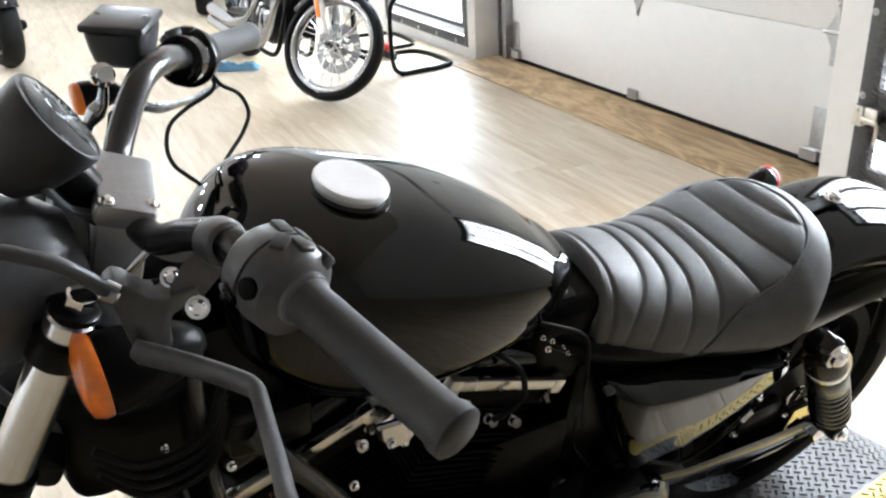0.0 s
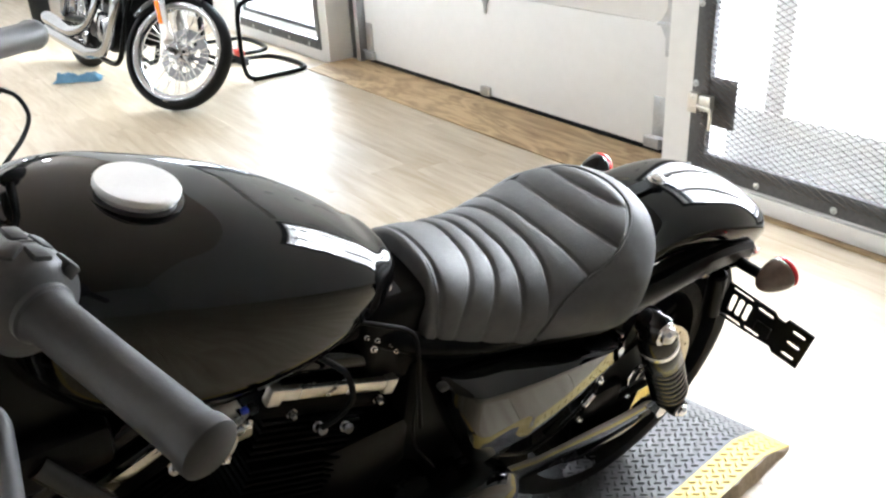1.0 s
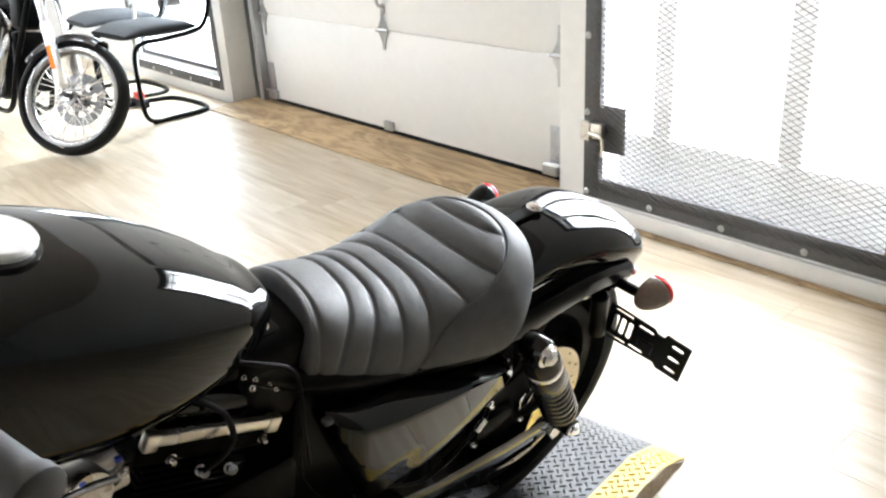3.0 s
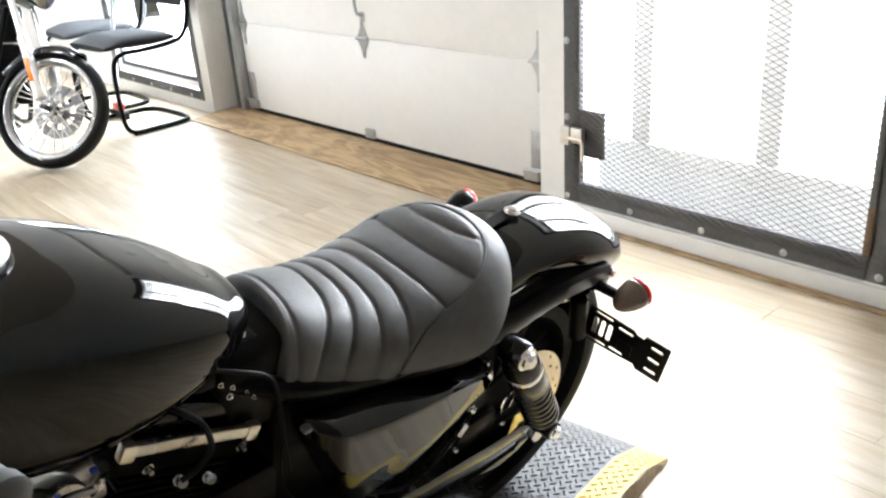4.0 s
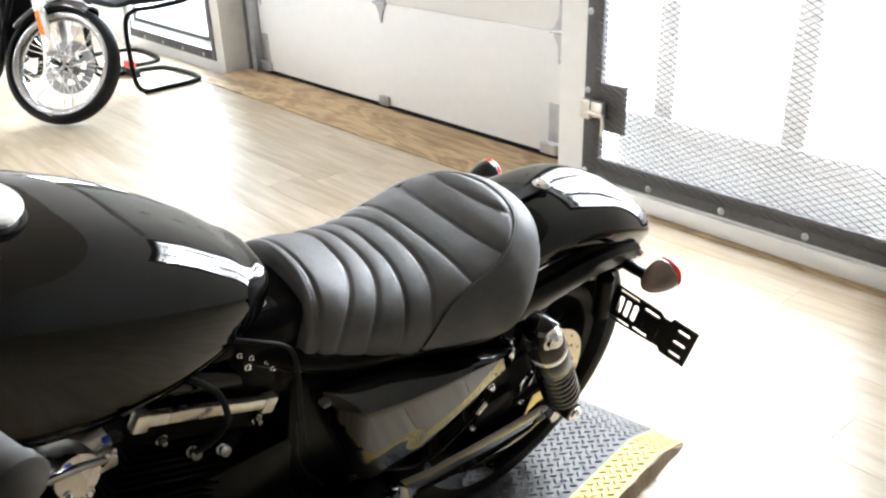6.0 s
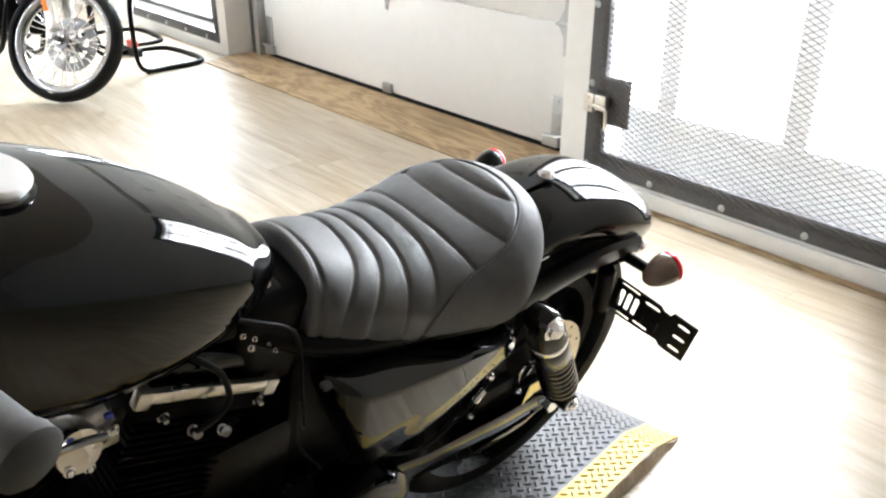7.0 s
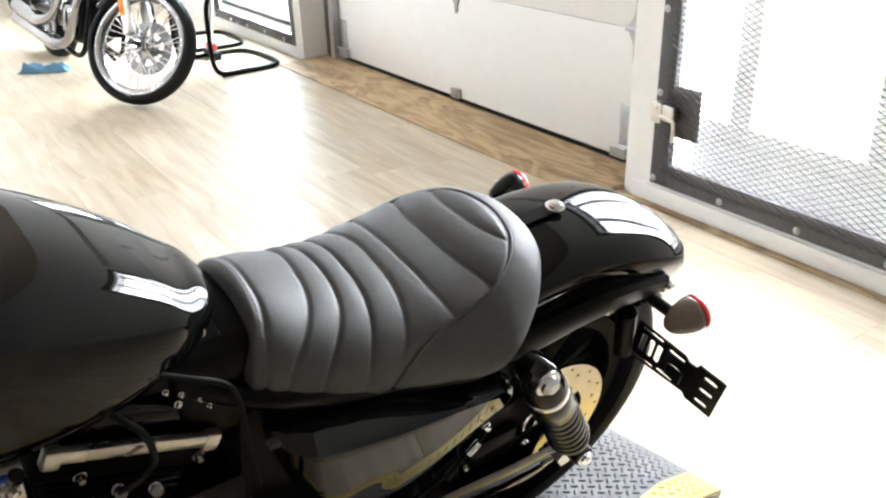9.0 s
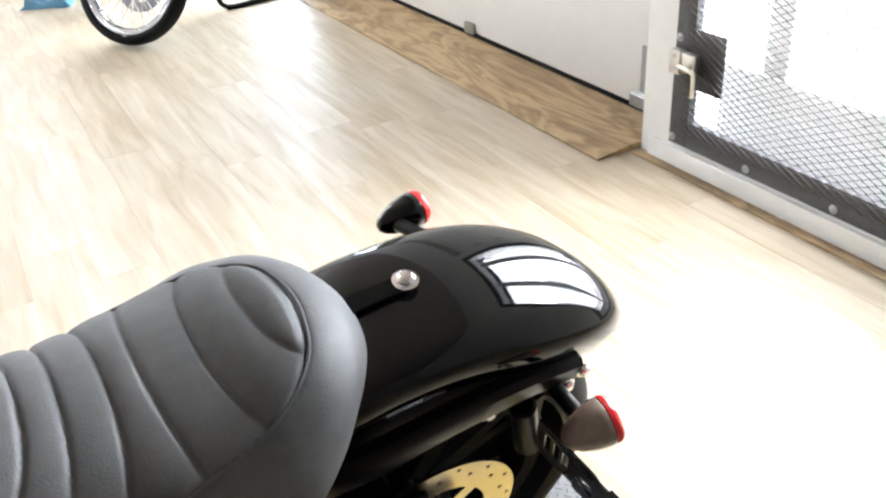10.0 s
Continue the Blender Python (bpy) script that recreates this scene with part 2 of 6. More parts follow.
def lathe(profile, a, b, n=28, bm=None):
    """Turns (radius, share of the way from a to b) about the line a-b."""
    m, length = frame_to(a, b)
    g = bmesh.new()
    rings = []
    for r, s in profile:
        if r <= 1e-6:
            rings.append([g.verts.new(m @ Vector((0, 0, s * length)))])
        else:
            rings.append([g.verts.new(m @ Vector((r * math.cos(k * math.tau / n), r * math.sin(k * math.tau / n), s * length))) for k in range(n)])
    for p, q in zip(rings, rings[1:]):
        for k in range(n):
            j = (k + 1) % n
            if len(p) == 1 and len(q) == 1:
                continue
            if len(p) == 1:
                g.faces.new((p[0], q[k], q[j]))
            elif len(q) == 1:
                g.faces.new((p[k], p[j], q[0]))
            else:
                g.faces.new((p[k], p[j], q[j], q[k]))
    return join(bm, g)


def rod(a, b, r, n=20, bm=None, bevel=None):
    """A cylinder with eased ends from a to b."""
    length = (Vector(b) - Vector(a)).length
    e = min(bevel if bevel is not None else r * 0.25, length * 0.3) / length
    er = r - e * length
    return lathe([(0, 0), (er, 0), (r, e), (r, 1 - e), (er, 1), (0, 1)], a, b, n, bm)


def spline(points, steps=8):
    """A smooth curve through the points."""
    p = [Vector(q) for q in points]
    p = [2 * p[0] - p[1], *p, 2 * p[-1] - p[-2]]
    out = []
    for i in range(1, len(p) - 2):
        for k in range(steps):
            t = k / steps
            out.append(0.5 * (2 * p[i] + (p[i + 1] - p[i - 1]) * t + (2 * p[i - 1] - 5 * p[i] + 4 * p[i + 1] - p[i + 2]) * t * t + (3 * p[i] - p[i - 1] - 3 * p[i + 1] + p[i + 2]) * t ** 3))
    out.append(p[-2])
    return out


def tube(points, r, n=14, steps=8, bm=None, closed=False, smooth_path=True):
    """A round tube along a smooth curve; r may be a number or one radius per given point."""
    path = spline(points, steps) if smooth_path else [Vector(q) for q in points]
    g = bmesh.new()
    up = Vector((0.13, 0.31, 0.94))
    rings = []
    prev = None
    for i, c in enumerate(path):
        d = (path[min(i + 1, len(path) - 1)] - path[max(i - 1, 0)]).normalized()
        if prev is None:
            side = d.cross(up)
            if side.length < 0.1:
                side = d.cross(Vector((1, 0, 0)))
        else:
            side = prev - d * prev.dot(d)
        side.normalize()
        prev = side
        other = d.cross(side)
        if isinstance(r, (int, float)):
            rad = r
        else:
            f = i / (len(path) - 1) * (len(r) - 1)
            k = min(int(f), len(r) - 2)
            rad = r[k] + (r[k + 1] - r[k]) * (f - k)
        rings.append([g.verts.new(c + (side * math.cos(a * math.tau / n) + other * math.sin(a * math.tau / n)) * rad) for a in range(n)])
    for p, q in zip(rings, rings[1:]):
        for k in range(n):
            g.faces.new((p[k], p[(k + 1) % n], q[(k + 1) % n], q[k]))
    g.faces.new(rings[0][::-1])
    g.faces.new(rings[-1])
    return join(bm, g)


def loft(rings, closed=True, caps=True, bm=None):
    """Skins rings of equal length."""
    g = bmesh.new()
    vs = [[g.verts.new(p) for p in ring] for ring in rings]
    for p, q in zip(vs, vs[1:]):
        n = len(p)
        for k in range(n if closed else n - 1):
            j = (k + 1) % n
            g.faces.new((p[k], p[j], q[j], q[k]))
    if caps and closed:
        g.faces.new(vs[0][::-1])
        g.faces.new(vs[-1])
    return join(bm, g)


def slab(outline, holes, thick, m=None, bm=None, bevel=0.0):
    """A plate in the local xy plane with an outline and holes, as thick as given."""
    g = bmesh.new()
    for loop in (outline, *holes):
        vs = [g.verts.new((x, y, 0)) for x, y in loop]
        for k in range(len(vs)):
            g.edges.new((vs[k], vs[(k + 1) % len(vs)]))
    bmesh.ops.triangle_fill(g, use_beauty=True, use_dissolve=False, edges=g.edges[:])
    ext = bmesh.ops.extrude_face_region(g, geom=g.faces[:])
    bmesh.ops.translate(g, vec=(0, 0, thick), verts=[v for v in ext["geom"] if isinstance(v, bmesh.types.BMVert)])
    if m is not None:
        bmesh.ops.transform(g, matrix=m, verts=g.verts)
    return join(bm, g)


def slot(cx, cy, length, width, turn=0.0, n=6):
    """The outline of a slot with round ends."""
    out = []
    a0 = radians(turn)
    for side in (0, 1):
        for k in range(n + 1):
            a = -math.pi / 2 + side * math.pi + k * math.pi / n
            x = (length - width) / 2 * (1 if side == 0 else -1) + width / 2 * math.cos(a)
            y = width / 2 * math.sin(a)
            out.append((cx + x * math.cos(a0) - y * math.sin(a0), cy + x * math.sin(a0) + y * math.cos(a0)))
    return out


def interp(table, x):
    """A smooth value from a table of (x, value)."""
    if x <= table[0][0]:
        return table[0][1]
    for i in range(len(table) - 1):
        (x0, a), (x1, b) = table[i], table[i + 1]
        if x <= x1:
            s0 = (b - table[i - 1][1]) / (x1 - table[i - 1][0]) if i else (b - a) / (x1 - x0)
            s1 = (table[i + 2][1] - a) / (table[i + 2][0] - x0) if i + 2 < len(table) else (b - a) / (x1 - x0)
            t, h = (x - x0) / (x1 - x0), x1 - x0
            return (2 * t ** 3 - 3 * t * t + 1) * a + (t ** 3 - 2 * t * t + t) * h * s0 + (3 * t * t - 2 * t ** 3) * b + (t ** 3 - t * t) * h * s1
    return table[-1][1]


def bolt_head(at, normal, r=0.011, h=0.006, bm=None):
    """A domed bolt head with its washer."""
    a = Vector(at)
    d = Vector(normal).normalized()
    return lathe([(0, 0), (r * 1.35, 0), (r * 1.35, 0.2), (r, 0.22), (r * 0.95, 0.6), (r * 0.6, 0.95), (0, 1)], a, a + d * h, 14, bm)

# ---- the room ----
X0, X1, Y0, CEILING = -11.0, 5.0, -4.0, 3.1
DOOR_Y = 3.02        # face of the overhead door
DOOR_X = (-4.93, -2.40)
OPEN_X = (-5.13, -2.295)   # recess of the overhead door
G2 = (-6.66, -5.235)       # second glazed doorway


def structure(ob, label, category):
    return tagged(ob, label, category, kind="structure")


floor = part("floor", box((X1 - X0, WALL + 0.4 - Y0, 0.1), ((X0 + X1) / 2, (WALL + 0.4 + Y0) / 2, -0.056)), mat("floor_bed", (0.25, 0.19, 0.12), 0.7), smooth=0)
structure(floor, "light oak vinyl plank floor with a soft sheen", "floor")
ceiling = part("ceiling", box((X1 - X0, WALL + 0.4 - Y0, 0.1), ((X0 + X1) / 2, (WALL + 0.4 + Y0) / 2, CEILING + 0.05)), CEIL, smooth=0)
structure(ceiling, "plain taupe painted ceiling of the shop", "ceiling")


def wall(name, boxes, label, paint=None):
    bm = None
    for a, b in boxes:
        bm = box([abs(q - p) for p, q in zip(a, b)], [(p + q) / 2 for p, q in zip(a, b)], 0.0, 1, bm)
    return structure(part(name, bm, paint or WHITE_WALL, smooth=0), label, "wall")


T = 0.25
GH = 2.16            # head of the doorways
wall("wall_north", [
    ((X0, WALL, 0), (G2[0], WALL + T, CEILING)),
    ((G2[0], WALL, GH), (G2[1], WALL + T, CEILING)),
    ((G2[0], WALL, 0), (G2[1], WALL + T, 0.074)),
    ((G2[1], WALL, 0), (OPEN_X[0], WALL + T, CEILING)),
    ((OPEN_X[0], WALL, 2.20), (OPEN_X[1], WALL + T, CEILING)),
    ((OPEN_X[1], WALL, 0), (GATE_X[0], WALL + T, CEILING)),
    ((GATE_X[0], WALL, GH), (GATE_X[1] + 0.012, WALL + T, CEILING)),
    ((GATE_X[0], WALL, 0), (GATE_X[1] + 0.012, WALL + T, 0.074)),
    ((GATE_X[1] + 0.012, WALL, 0), (X1, WALL + T, CEILING)),
], "white painted wall pierced by an overhead door and two glazed doorways")
wall("wall_south", [((X0, Y0 - 0.1, 0), (X1, Y0, CEILING))], "plain white back wall of the shop")
wall("wall_west", [((X0 - 0.1, Y0, 0), (X0, WALL + T, CEILING))], "plain white end wall of the shop")
wall("wall_east", [((X1, Y0, 0), (X1 + 0.1, WALL + T, CEILING))], "pale grey end wall of the shop", GREY_WALL)
# white sill board, then a brown strip put in for floor without glare
sill_board_low = part("trim", box((GATE_X[1] - GATE_X[0] + 0.20, 0.018, 0.066), ((GATE_X[0] + GATE_X[1]) / 2 + 0.02, WALL - 0.0095, 0.034), 0.003), WHITE_WALL)
structure(sill_board_low, "white painted sill board below the gate", "trim")
trim = part("trim", box((GATE_X[1] + 3.9 - OPEN_X[1] - 0.02, 0.036, 0.006), ((OPEN_X[1] + GATE_X[1] + 3.9) / 2, WALL - 0.037, 0.003), 0.001), PLY)
structure(trim, "thin wood-coloured strip standing in for floor without glare", "trim")

# bright overcast daylight outside the doorways
backdrop = part("backdrop", box((14.0, 0.05, 6.0), (-4.0, 7.5, 2.0)), OUTSIDE, smooth=0)
structure(backdrop, "overexposed white daylight outside the doorways", "backdrop")
outside_ground = part("ground", box((14.0, 4.4, 0.1), (-4.0, 5.3, -0.10)), mat("pale_concrete", (0.55, 0.54, 0.52), 0.8, var=0.1, scale=4), smooth=0)
structure(outside_ground, "pale concrete apron outside the doorways", "ground")


# ---- overhead door ----
def overhead_door():
    root = empty("door_1", pose(0, 0, 0))
    structure(root, "closed white sectional overhead door with galvanised hinges", "door")
    x0, x1 = DOOR_X
    z = 0.045
    for k in range(4):
        h = 0.533
        bm = box((x1 - x0, 0.05, h - 0.0025), ((x0 + x1) / 2, DOOR_Y + 0.027, z + h / 2), 0.002)
        part("section", bm, DOOR_WHITE, root)
        z += h
    part("bottom_seal", box((x1 - x0 - 0.05, 0.045, 0.020), ((x0 + x1) / 2, DOOR_Y + 0.022, 0.035), 0.005), RUBBER, root, "black rubber weather seal")
    mid = -3.665
    for k in (1, 2, 3):
        zj = 0.045 + 0.533 * k
        for xh, tall in ((mid, 0.10), (x1 - 0.045, 0.13), (x0 + 0.045, 0.13)):
            m = Matrix.Translation((xh, DOOR_Y - 0.001, zj)) @ pose(0, 0, 0, 90, 0, 0)
            leaf = None
            for s in (1, -1):
                leaf = slab([(-0.045, s * 0.004), (0.045, s * 0.004), (0.03, s * 0.028), (0.012, s * 0.06), (0.008, s * tall), (-0.008, s * tall), (-0.012, s * 0.06), (-0.03, s * 0.028)], [], 0.004, m, leaf)
            leaf = rod((xh - 0.05, DOOR_Y - 0.010, zj), (xh + 0.05, DOOR_Y - 0.010, zj), 0.009, 12, leaf)
            for s in (1, -1):
                leaf = bolt_head((xh, DOOR_Y - 0.005, zj + s * tall * 0.8), (0, -1, 0), 0.006, 0.005, leaf)
            part("hinge", leaf, GALV, root, "galvanised steel hinge")
    # lift handle
    hb = tube([(mid + 0.01, DOOR_Y - 0.002, 0.70), (mid + 0.01, DOOR_Y - 0.035, 0.715), (mid + 0.012, DOOR_Y - 0.045, 0.78), (mid + 0.012, DOOR_Y - 0.035, 0.845), (mid + 0.01, DOOR_Y - 0.002, 0.86)], 0.008)
    hb = box((0.035, 0.006, 0.05), (mid + 0.01, DOOR_Y - 0.003, 0.69), 0.002, 1, hb)
    hb = box((0.035, 0.006, 0.05), (mid + 0.01, DOOR_Y - 0.003, 0.87), 0.002, 1, hb)
    part("lift_handle", hb, GALV, root, "dark steel lift handle")
    # bottom brackets
    fb = box((0.07, 0.022, 0.05), (mid, DOOR_Y - 0.012, 0.070), 0.003)
    fb = box((0.05, 0.004, 0.02), (mid, DOOR_Y - 0.025, 0.088), 0.001, 1, fb)
    part("centre_bracket", fb, GALV, root, "small galvanised bracket")
    for xb, s in ((x0 + 0.05, 1), (x1 - 0.06, -1)):
        bb = box((0.075, 0.005, 0.22), (xb, DOOR_Y - 0.004, 0.165), 0.002)
        bb = box((0.09, 0.03, 0.05), (xb + s * 0.02, DOOR_Y - 0.018, 0.075), 0.004, 1, bb)
        bb = rod((xb - s * 0.09, DOOR_Y - 0.02, 0.10), (xb + 0.02 * s, DOOR_Y - 0.02, 0.10), 0.007, 10, bb)
        for zz in (0.13, 0.19, 0.25):
            bb = bolt_head((xb, DOOR_Y - 0.006, zz), (0, -1, 0), 0.006, 0.005, bb)
        part("bottom_bracket", bb, GALV, root, "galvanised roller bracket")
    # tracks and angle irons beside the door
    for xt, s in ((x0 - 0.035, 1), (x1 + 0.035, -1)):
        tb = box((0.004, 0.06, 2.2), (xt + s * 0.02, DOOR_Y - 0.015, 1.13))
        tb = box((0.045, 0.004, 2.2), (xt, DOOR_Y - 0.045, 1.13), 0, 1, tb)
        tb = box((0.045, 0.004, 2.2), (xt, DOOR_Y + 0.015, 1.13), 0, 1, tb)
        tb = box((0.075, 0.004, 0.10), (xt - s * 0.035, DOOR_Y - 0.02, 0.20), 0, 1, tb)
        tb = box((0.004, 0.07, 2.2), (xt - s * 0.075, DOOR_Y - 0.01, 1.13), 0, 1, tb)
        for zz in (0.17, 0.23):
            tb = bolt_head((xt - s * 0.03, DOOR_Y - 0.023, zz), (0, -1, 0), 0.008, 0.006, tb)
        part("track", tb, GALV, root, "galvanised vertical track")
    back = box((x1 - x0 + 0.4, 0.05, 2.4), ((x0 + x1) / 2, DOOR_Y + 0.10, 1.2))
    part("backing", back, DOOR_WHITE, root, smooth=0)
    return root


overhead_door()


# ---- steel security gates over the glazed doorways ----
def expanded_mesh(x0, x1, z0, z1, y, lwd=0.043, swd=0.0108, strand=0.0017):
    """Diamond mesh: zigzag strands that meet at their bonds."""
    verts, faces = [], []
    rows = int((z1 - z0) / swd)
    cols = int((x1 - x0) / (lwd / 2))
    for r in range(rows):
        for c in range(cols):
            xa, xb = x0 + c * lwd / 2, x0 + (c + 1) * lwd / 2
            up = (c + r) % 2
            za = z0 + r * swd + (0 if up else swd)
            zb = z0 + r * swd + (swd if up else 0)
            k = len(verts)
            for x, z, dy in ((xa, za, -0.002), (xb, zb, 0.002)):
                verts.extend([(x, y + dy - 0.0015, z - strand / 2), (x, y + dy - 0.0015, z + strand / 2), (x, y + dy + 0.0015, z + strand * 0.7), (x, y + dy + 0.0015, z - strand * 0.7)])
            for a in range(4):
                faces.append((k + a, k + (a + 1) % 4, k + 4 + (a + 1) % 4, k + 4 + a))
    me = bpy.data.meshes.new("mesh_infill")
    me.from_pydata(verts, [], faces)
    return me


def glazed_leaf(x0, x1, z0, z1):
    """A plain glazed leaf: white frame with a grey bead round the pane."""
    y = WALL + 0.045
    leaf = empty("glazed_door")
    structure(leaf, "white framed glazed door with a grey glazing bead", "door")
    for inset, wide, paint, dy in ((0.0, 0.050, DOOR_PVC, 0.0), (0.050, 0.028, GATE, -0.004)):
        a, b, lo, hi = x0 + inset, x1 - inset, z0 + inset, z1 - inset
        for xs in (a + wide / 2, b - wide / 2):
            part("stile", box((wide, 0.03, hi - lo), (xs, y + dy, (lo + hi) / 2), 0.003), paint, leaf)
        for zs in (lo + wide / 2, hi - wide / 2):
            part("rail", box((b - a - 2 * wide - 0.001, 0.03, wide), ((a + b) / 2, y + dy, zs), 0.003), paint, leaf)
    pane = part("pane", box((x1 - x0 - 0.14, 0.006, z1 - z0 - 0.14), ((x0 + x1) / 2, y, (z0 + z1) / 2)), DOOR_GLASS, leaf, smooth=0)
    pane.visible_shadow = False


def gate(name, x0, x1, z0, label, latch):
    root = empty(name)
    structure(root, label, "security gate")
    w, d, top = 0.078 if latch else 0.050, 0.030, 2.16
    y = WALL + d / 2 - 0.004
    for xs in (x0 + w / 2, x1 - w / 2):
        part("stile", box((w, d, top - z0), (xs, y, (top + z0) / 2), 0.003), GATE, root)
    for zr in (z0 + w / 2 + 0.004, top - w / 2):
        part("rail", box((x1 - x0 - 2 * w - 0.001, d, w + 0.008), ((x0 + x1) / 2, y, zr), 0.003), GATE, root)
    if latch:
        # folding leaf edge and hinge angle at the far stile, rusty with wear
        part("edge_angle", box((0.022, 0.036, top - z0 - 0.10), (x1 - w - 0.004, y - 0.006, (top + z0) / 2 + 0.04), 0.003), GATE, root)
        part("edge_patch", box((0.024, 0.037, 0.16), (x1 - w - 0.004, y - 0.006, z0 + 0.165), 0.003), RUST, root, "rusty lower end of the edge angle")
    for xb in [x0 + 0.016 + 0.309 * i for i in range(5)]:
        if xb < x1:
            part("bolt", bolt_head((xb, y - d / 2, z0 + 0.022), (0, -1, 0), 0.010, 0.007), GALV, root)
    for zb in (0.423, 0.718, 1.02, 1.33, 1.63, 1.93):
        part("bolt", bolt_head((x0 + 0.016, y - d / 2, zb), (0, -1, 0), 0.010, 0.007), GALV, root)
    if not latch:
        glazed_leaf(x0 + w, x1 - w, z0 + w + 0.008, top - w)
        return root
    me = expanded_mesh(x0 + w - 0.022, x1 - w + 0.018, z0 + w - 0.036, top - w + 0.012, WALL - 0.010)
    mesh = from_mesh("mesh_infill", me, MESH_STEEL, root, "expanded steel diamond mesh", smooth=0)
    mesh["kind"] = "stuff"
    if latch:
        lx, lz = x0 + w, 0.37
        part("latch_plate", box((0.135, 0.004, 0.185), (lx + 0.052, WALL + 0.002, 0.367), 0.001), GATE, root, "dark steel shield plate")
        lb = box((0.045, 0.03, 0.075), (lx - 0.050, y - d / 2 - 0.015, 0.355), 0.004)
        lb = box((0.055, 0.03, 0.06), (lx + 0.006, y - d / 2 - 0.018, 0.362), 0.006, 2, lb)
        lb = tube([(lx - 0.02, y - d / 2 - 0.04, 0.352), (lx + 0.03, y - d / 2 - 0.045, 0.350), (lx + 0.048, y - d / 2 - 0.045, 0.340), (lx + 0.050, y - d / 2 - 0.045, 0.272)], 0.007, 12, 8, lb)
        for dz in (-0.02, 0.022):
            lb = bolt_head((lx - 0.05, y - d / 2 - 0.03, 0.355 + dz), (0, -1, 0), 0.007, 0.006, lb)
        part("latch", lb, BRUSHED, root, "worn steel bolt latch with a bent handle")
    # glazed door behind the mesh
    gy = WALL + 0.15
    a, b = x0 + 0.06, x1 - 0.06
    door = empty("glazed_door")
    structure(door, "white framed glazed door behind the steel mesh", "door")
    for xs, st in ((x0 + 0.265, 0.085), (x1 - 0.505, 0.085)):
        part("stile", box((st, 0.03, 1.78), (xs, gy, 1.220), 0.004), DOOR_PVC, door)
    part("rail", box((b - a, 0.034, 0.085), ((a + b) / 2, gy, 0.285), 0.004), DOOR_PVC, door)
    part("kick_panel", box((b - a, 0.02, 0.165), ((a + b) / 2, gy + 0.004, 0.160), 0.003), DOOR_PVC, door)
    pane = part("pane", box((b - a, 0.006, 1.98), ((a + b) / 2, gy + 0.024, 1.10)), DOOR_GLASS, door, smooth=0)
    pane.visible_shadow = False
    return root


gate("security_gate", GATE_X[0], GATE_X[1] + 0.012, 0.074, "dark grey steel gate with expanded mesh bolted over a doorway", True)
gate("security_gate", G2[0], G2[1], 0.074, "dark grey steel frame bolted round a second doorway", False)


# ---- plywood sill ramp in front of the overhead door ----
def sill():
    x0, x1 = OPEN_X[0] + 0.03, OPEN_X[1] - 0.006
    ring = lambda x: [(x, 2.665, 0.002), (x, 2.665, 0.007), (x, 2.80, 0.022), (x, 3.05, 0.024), (x, 3.05, 0.002)]
    bm = loft([ring(x0), ring((x0 + x1) / 2), ring(x1)])
    ob = part("sill_board", bm, PLY)
    tagged(ob, "worn plywood ramp board in front of the overhead door", "ramp")


sill()


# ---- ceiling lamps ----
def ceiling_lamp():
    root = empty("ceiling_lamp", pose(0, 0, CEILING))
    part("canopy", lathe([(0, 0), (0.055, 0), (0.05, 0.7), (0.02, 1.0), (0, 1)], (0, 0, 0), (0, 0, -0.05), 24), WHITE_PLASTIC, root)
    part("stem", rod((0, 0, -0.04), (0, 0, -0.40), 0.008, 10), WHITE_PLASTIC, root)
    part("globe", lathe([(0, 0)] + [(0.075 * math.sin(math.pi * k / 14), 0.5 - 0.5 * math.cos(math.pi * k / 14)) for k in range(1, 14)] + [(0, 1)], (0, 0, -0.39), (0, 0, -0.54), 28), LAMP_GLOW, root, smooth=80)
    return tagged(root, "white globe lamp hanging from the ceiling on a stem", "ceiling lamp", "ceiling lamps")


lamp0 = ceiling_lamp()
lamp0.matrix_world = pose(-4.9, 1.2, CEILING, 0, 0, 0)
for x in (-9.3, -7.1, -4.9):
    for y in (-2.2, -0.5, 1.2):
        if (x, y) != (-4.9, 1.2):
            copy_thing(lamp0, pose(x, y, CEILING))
# ---- the main motorcycle: x forward, y to its left, z up, leaning on its stand ----
BIKE = Matrix(((0.0217, 0.9662, 0.2570, -1.1804), (-0.9998, 0.0210, 0.0056, 1.3017), (0.0, -0.2570, 0.9664, 0.022), (0, 0, 0, 1)))
bike = empty("motorcycle", BIKE)
tagged(bike, "black cruiser motorcycle leaning on its stand on the mat", "motorcycle")
GROUND = 0.024
AXLE = (0.0, 0.0, GROUND + 0.322)


def B(name, bm, material, label="", parent=None, smooth=35.0):
    return part(name, bm, material, parent or bike, label, smooth)


# --- solo seat ---
S_TOP = [(0.06, 0.742), (0.075, 0.768), (0.10, 0.790), (0.14, 0.800), (0.18, 0.794), (0.23, 0.780), (0.28, 0.773), (0.33, 0.770), (0.39, 0.777), (0.45, 0.792), (0.51, 0.814), (0.55, 0.824), (0.575, 0.823)]
S_BOT = [(0.06, 0.737), (0.08, 0.733), (0.12, 0.712), (0.18, 0.664), (0.28, 0.656), (0.40, 0.671), (0.50, 0.698), (0.575, 0.724)]
S_W = [(0.06, 0.02), (0.075, 0.06), (0.10, 0.10), (0.14, 0.143), (0.20, 0.172), (0.28, 0.155), (0.36, 0.134), (0.44, 0.12), (0.51, 0.102), (0.56, 0.09), (0.575, 0.083)]
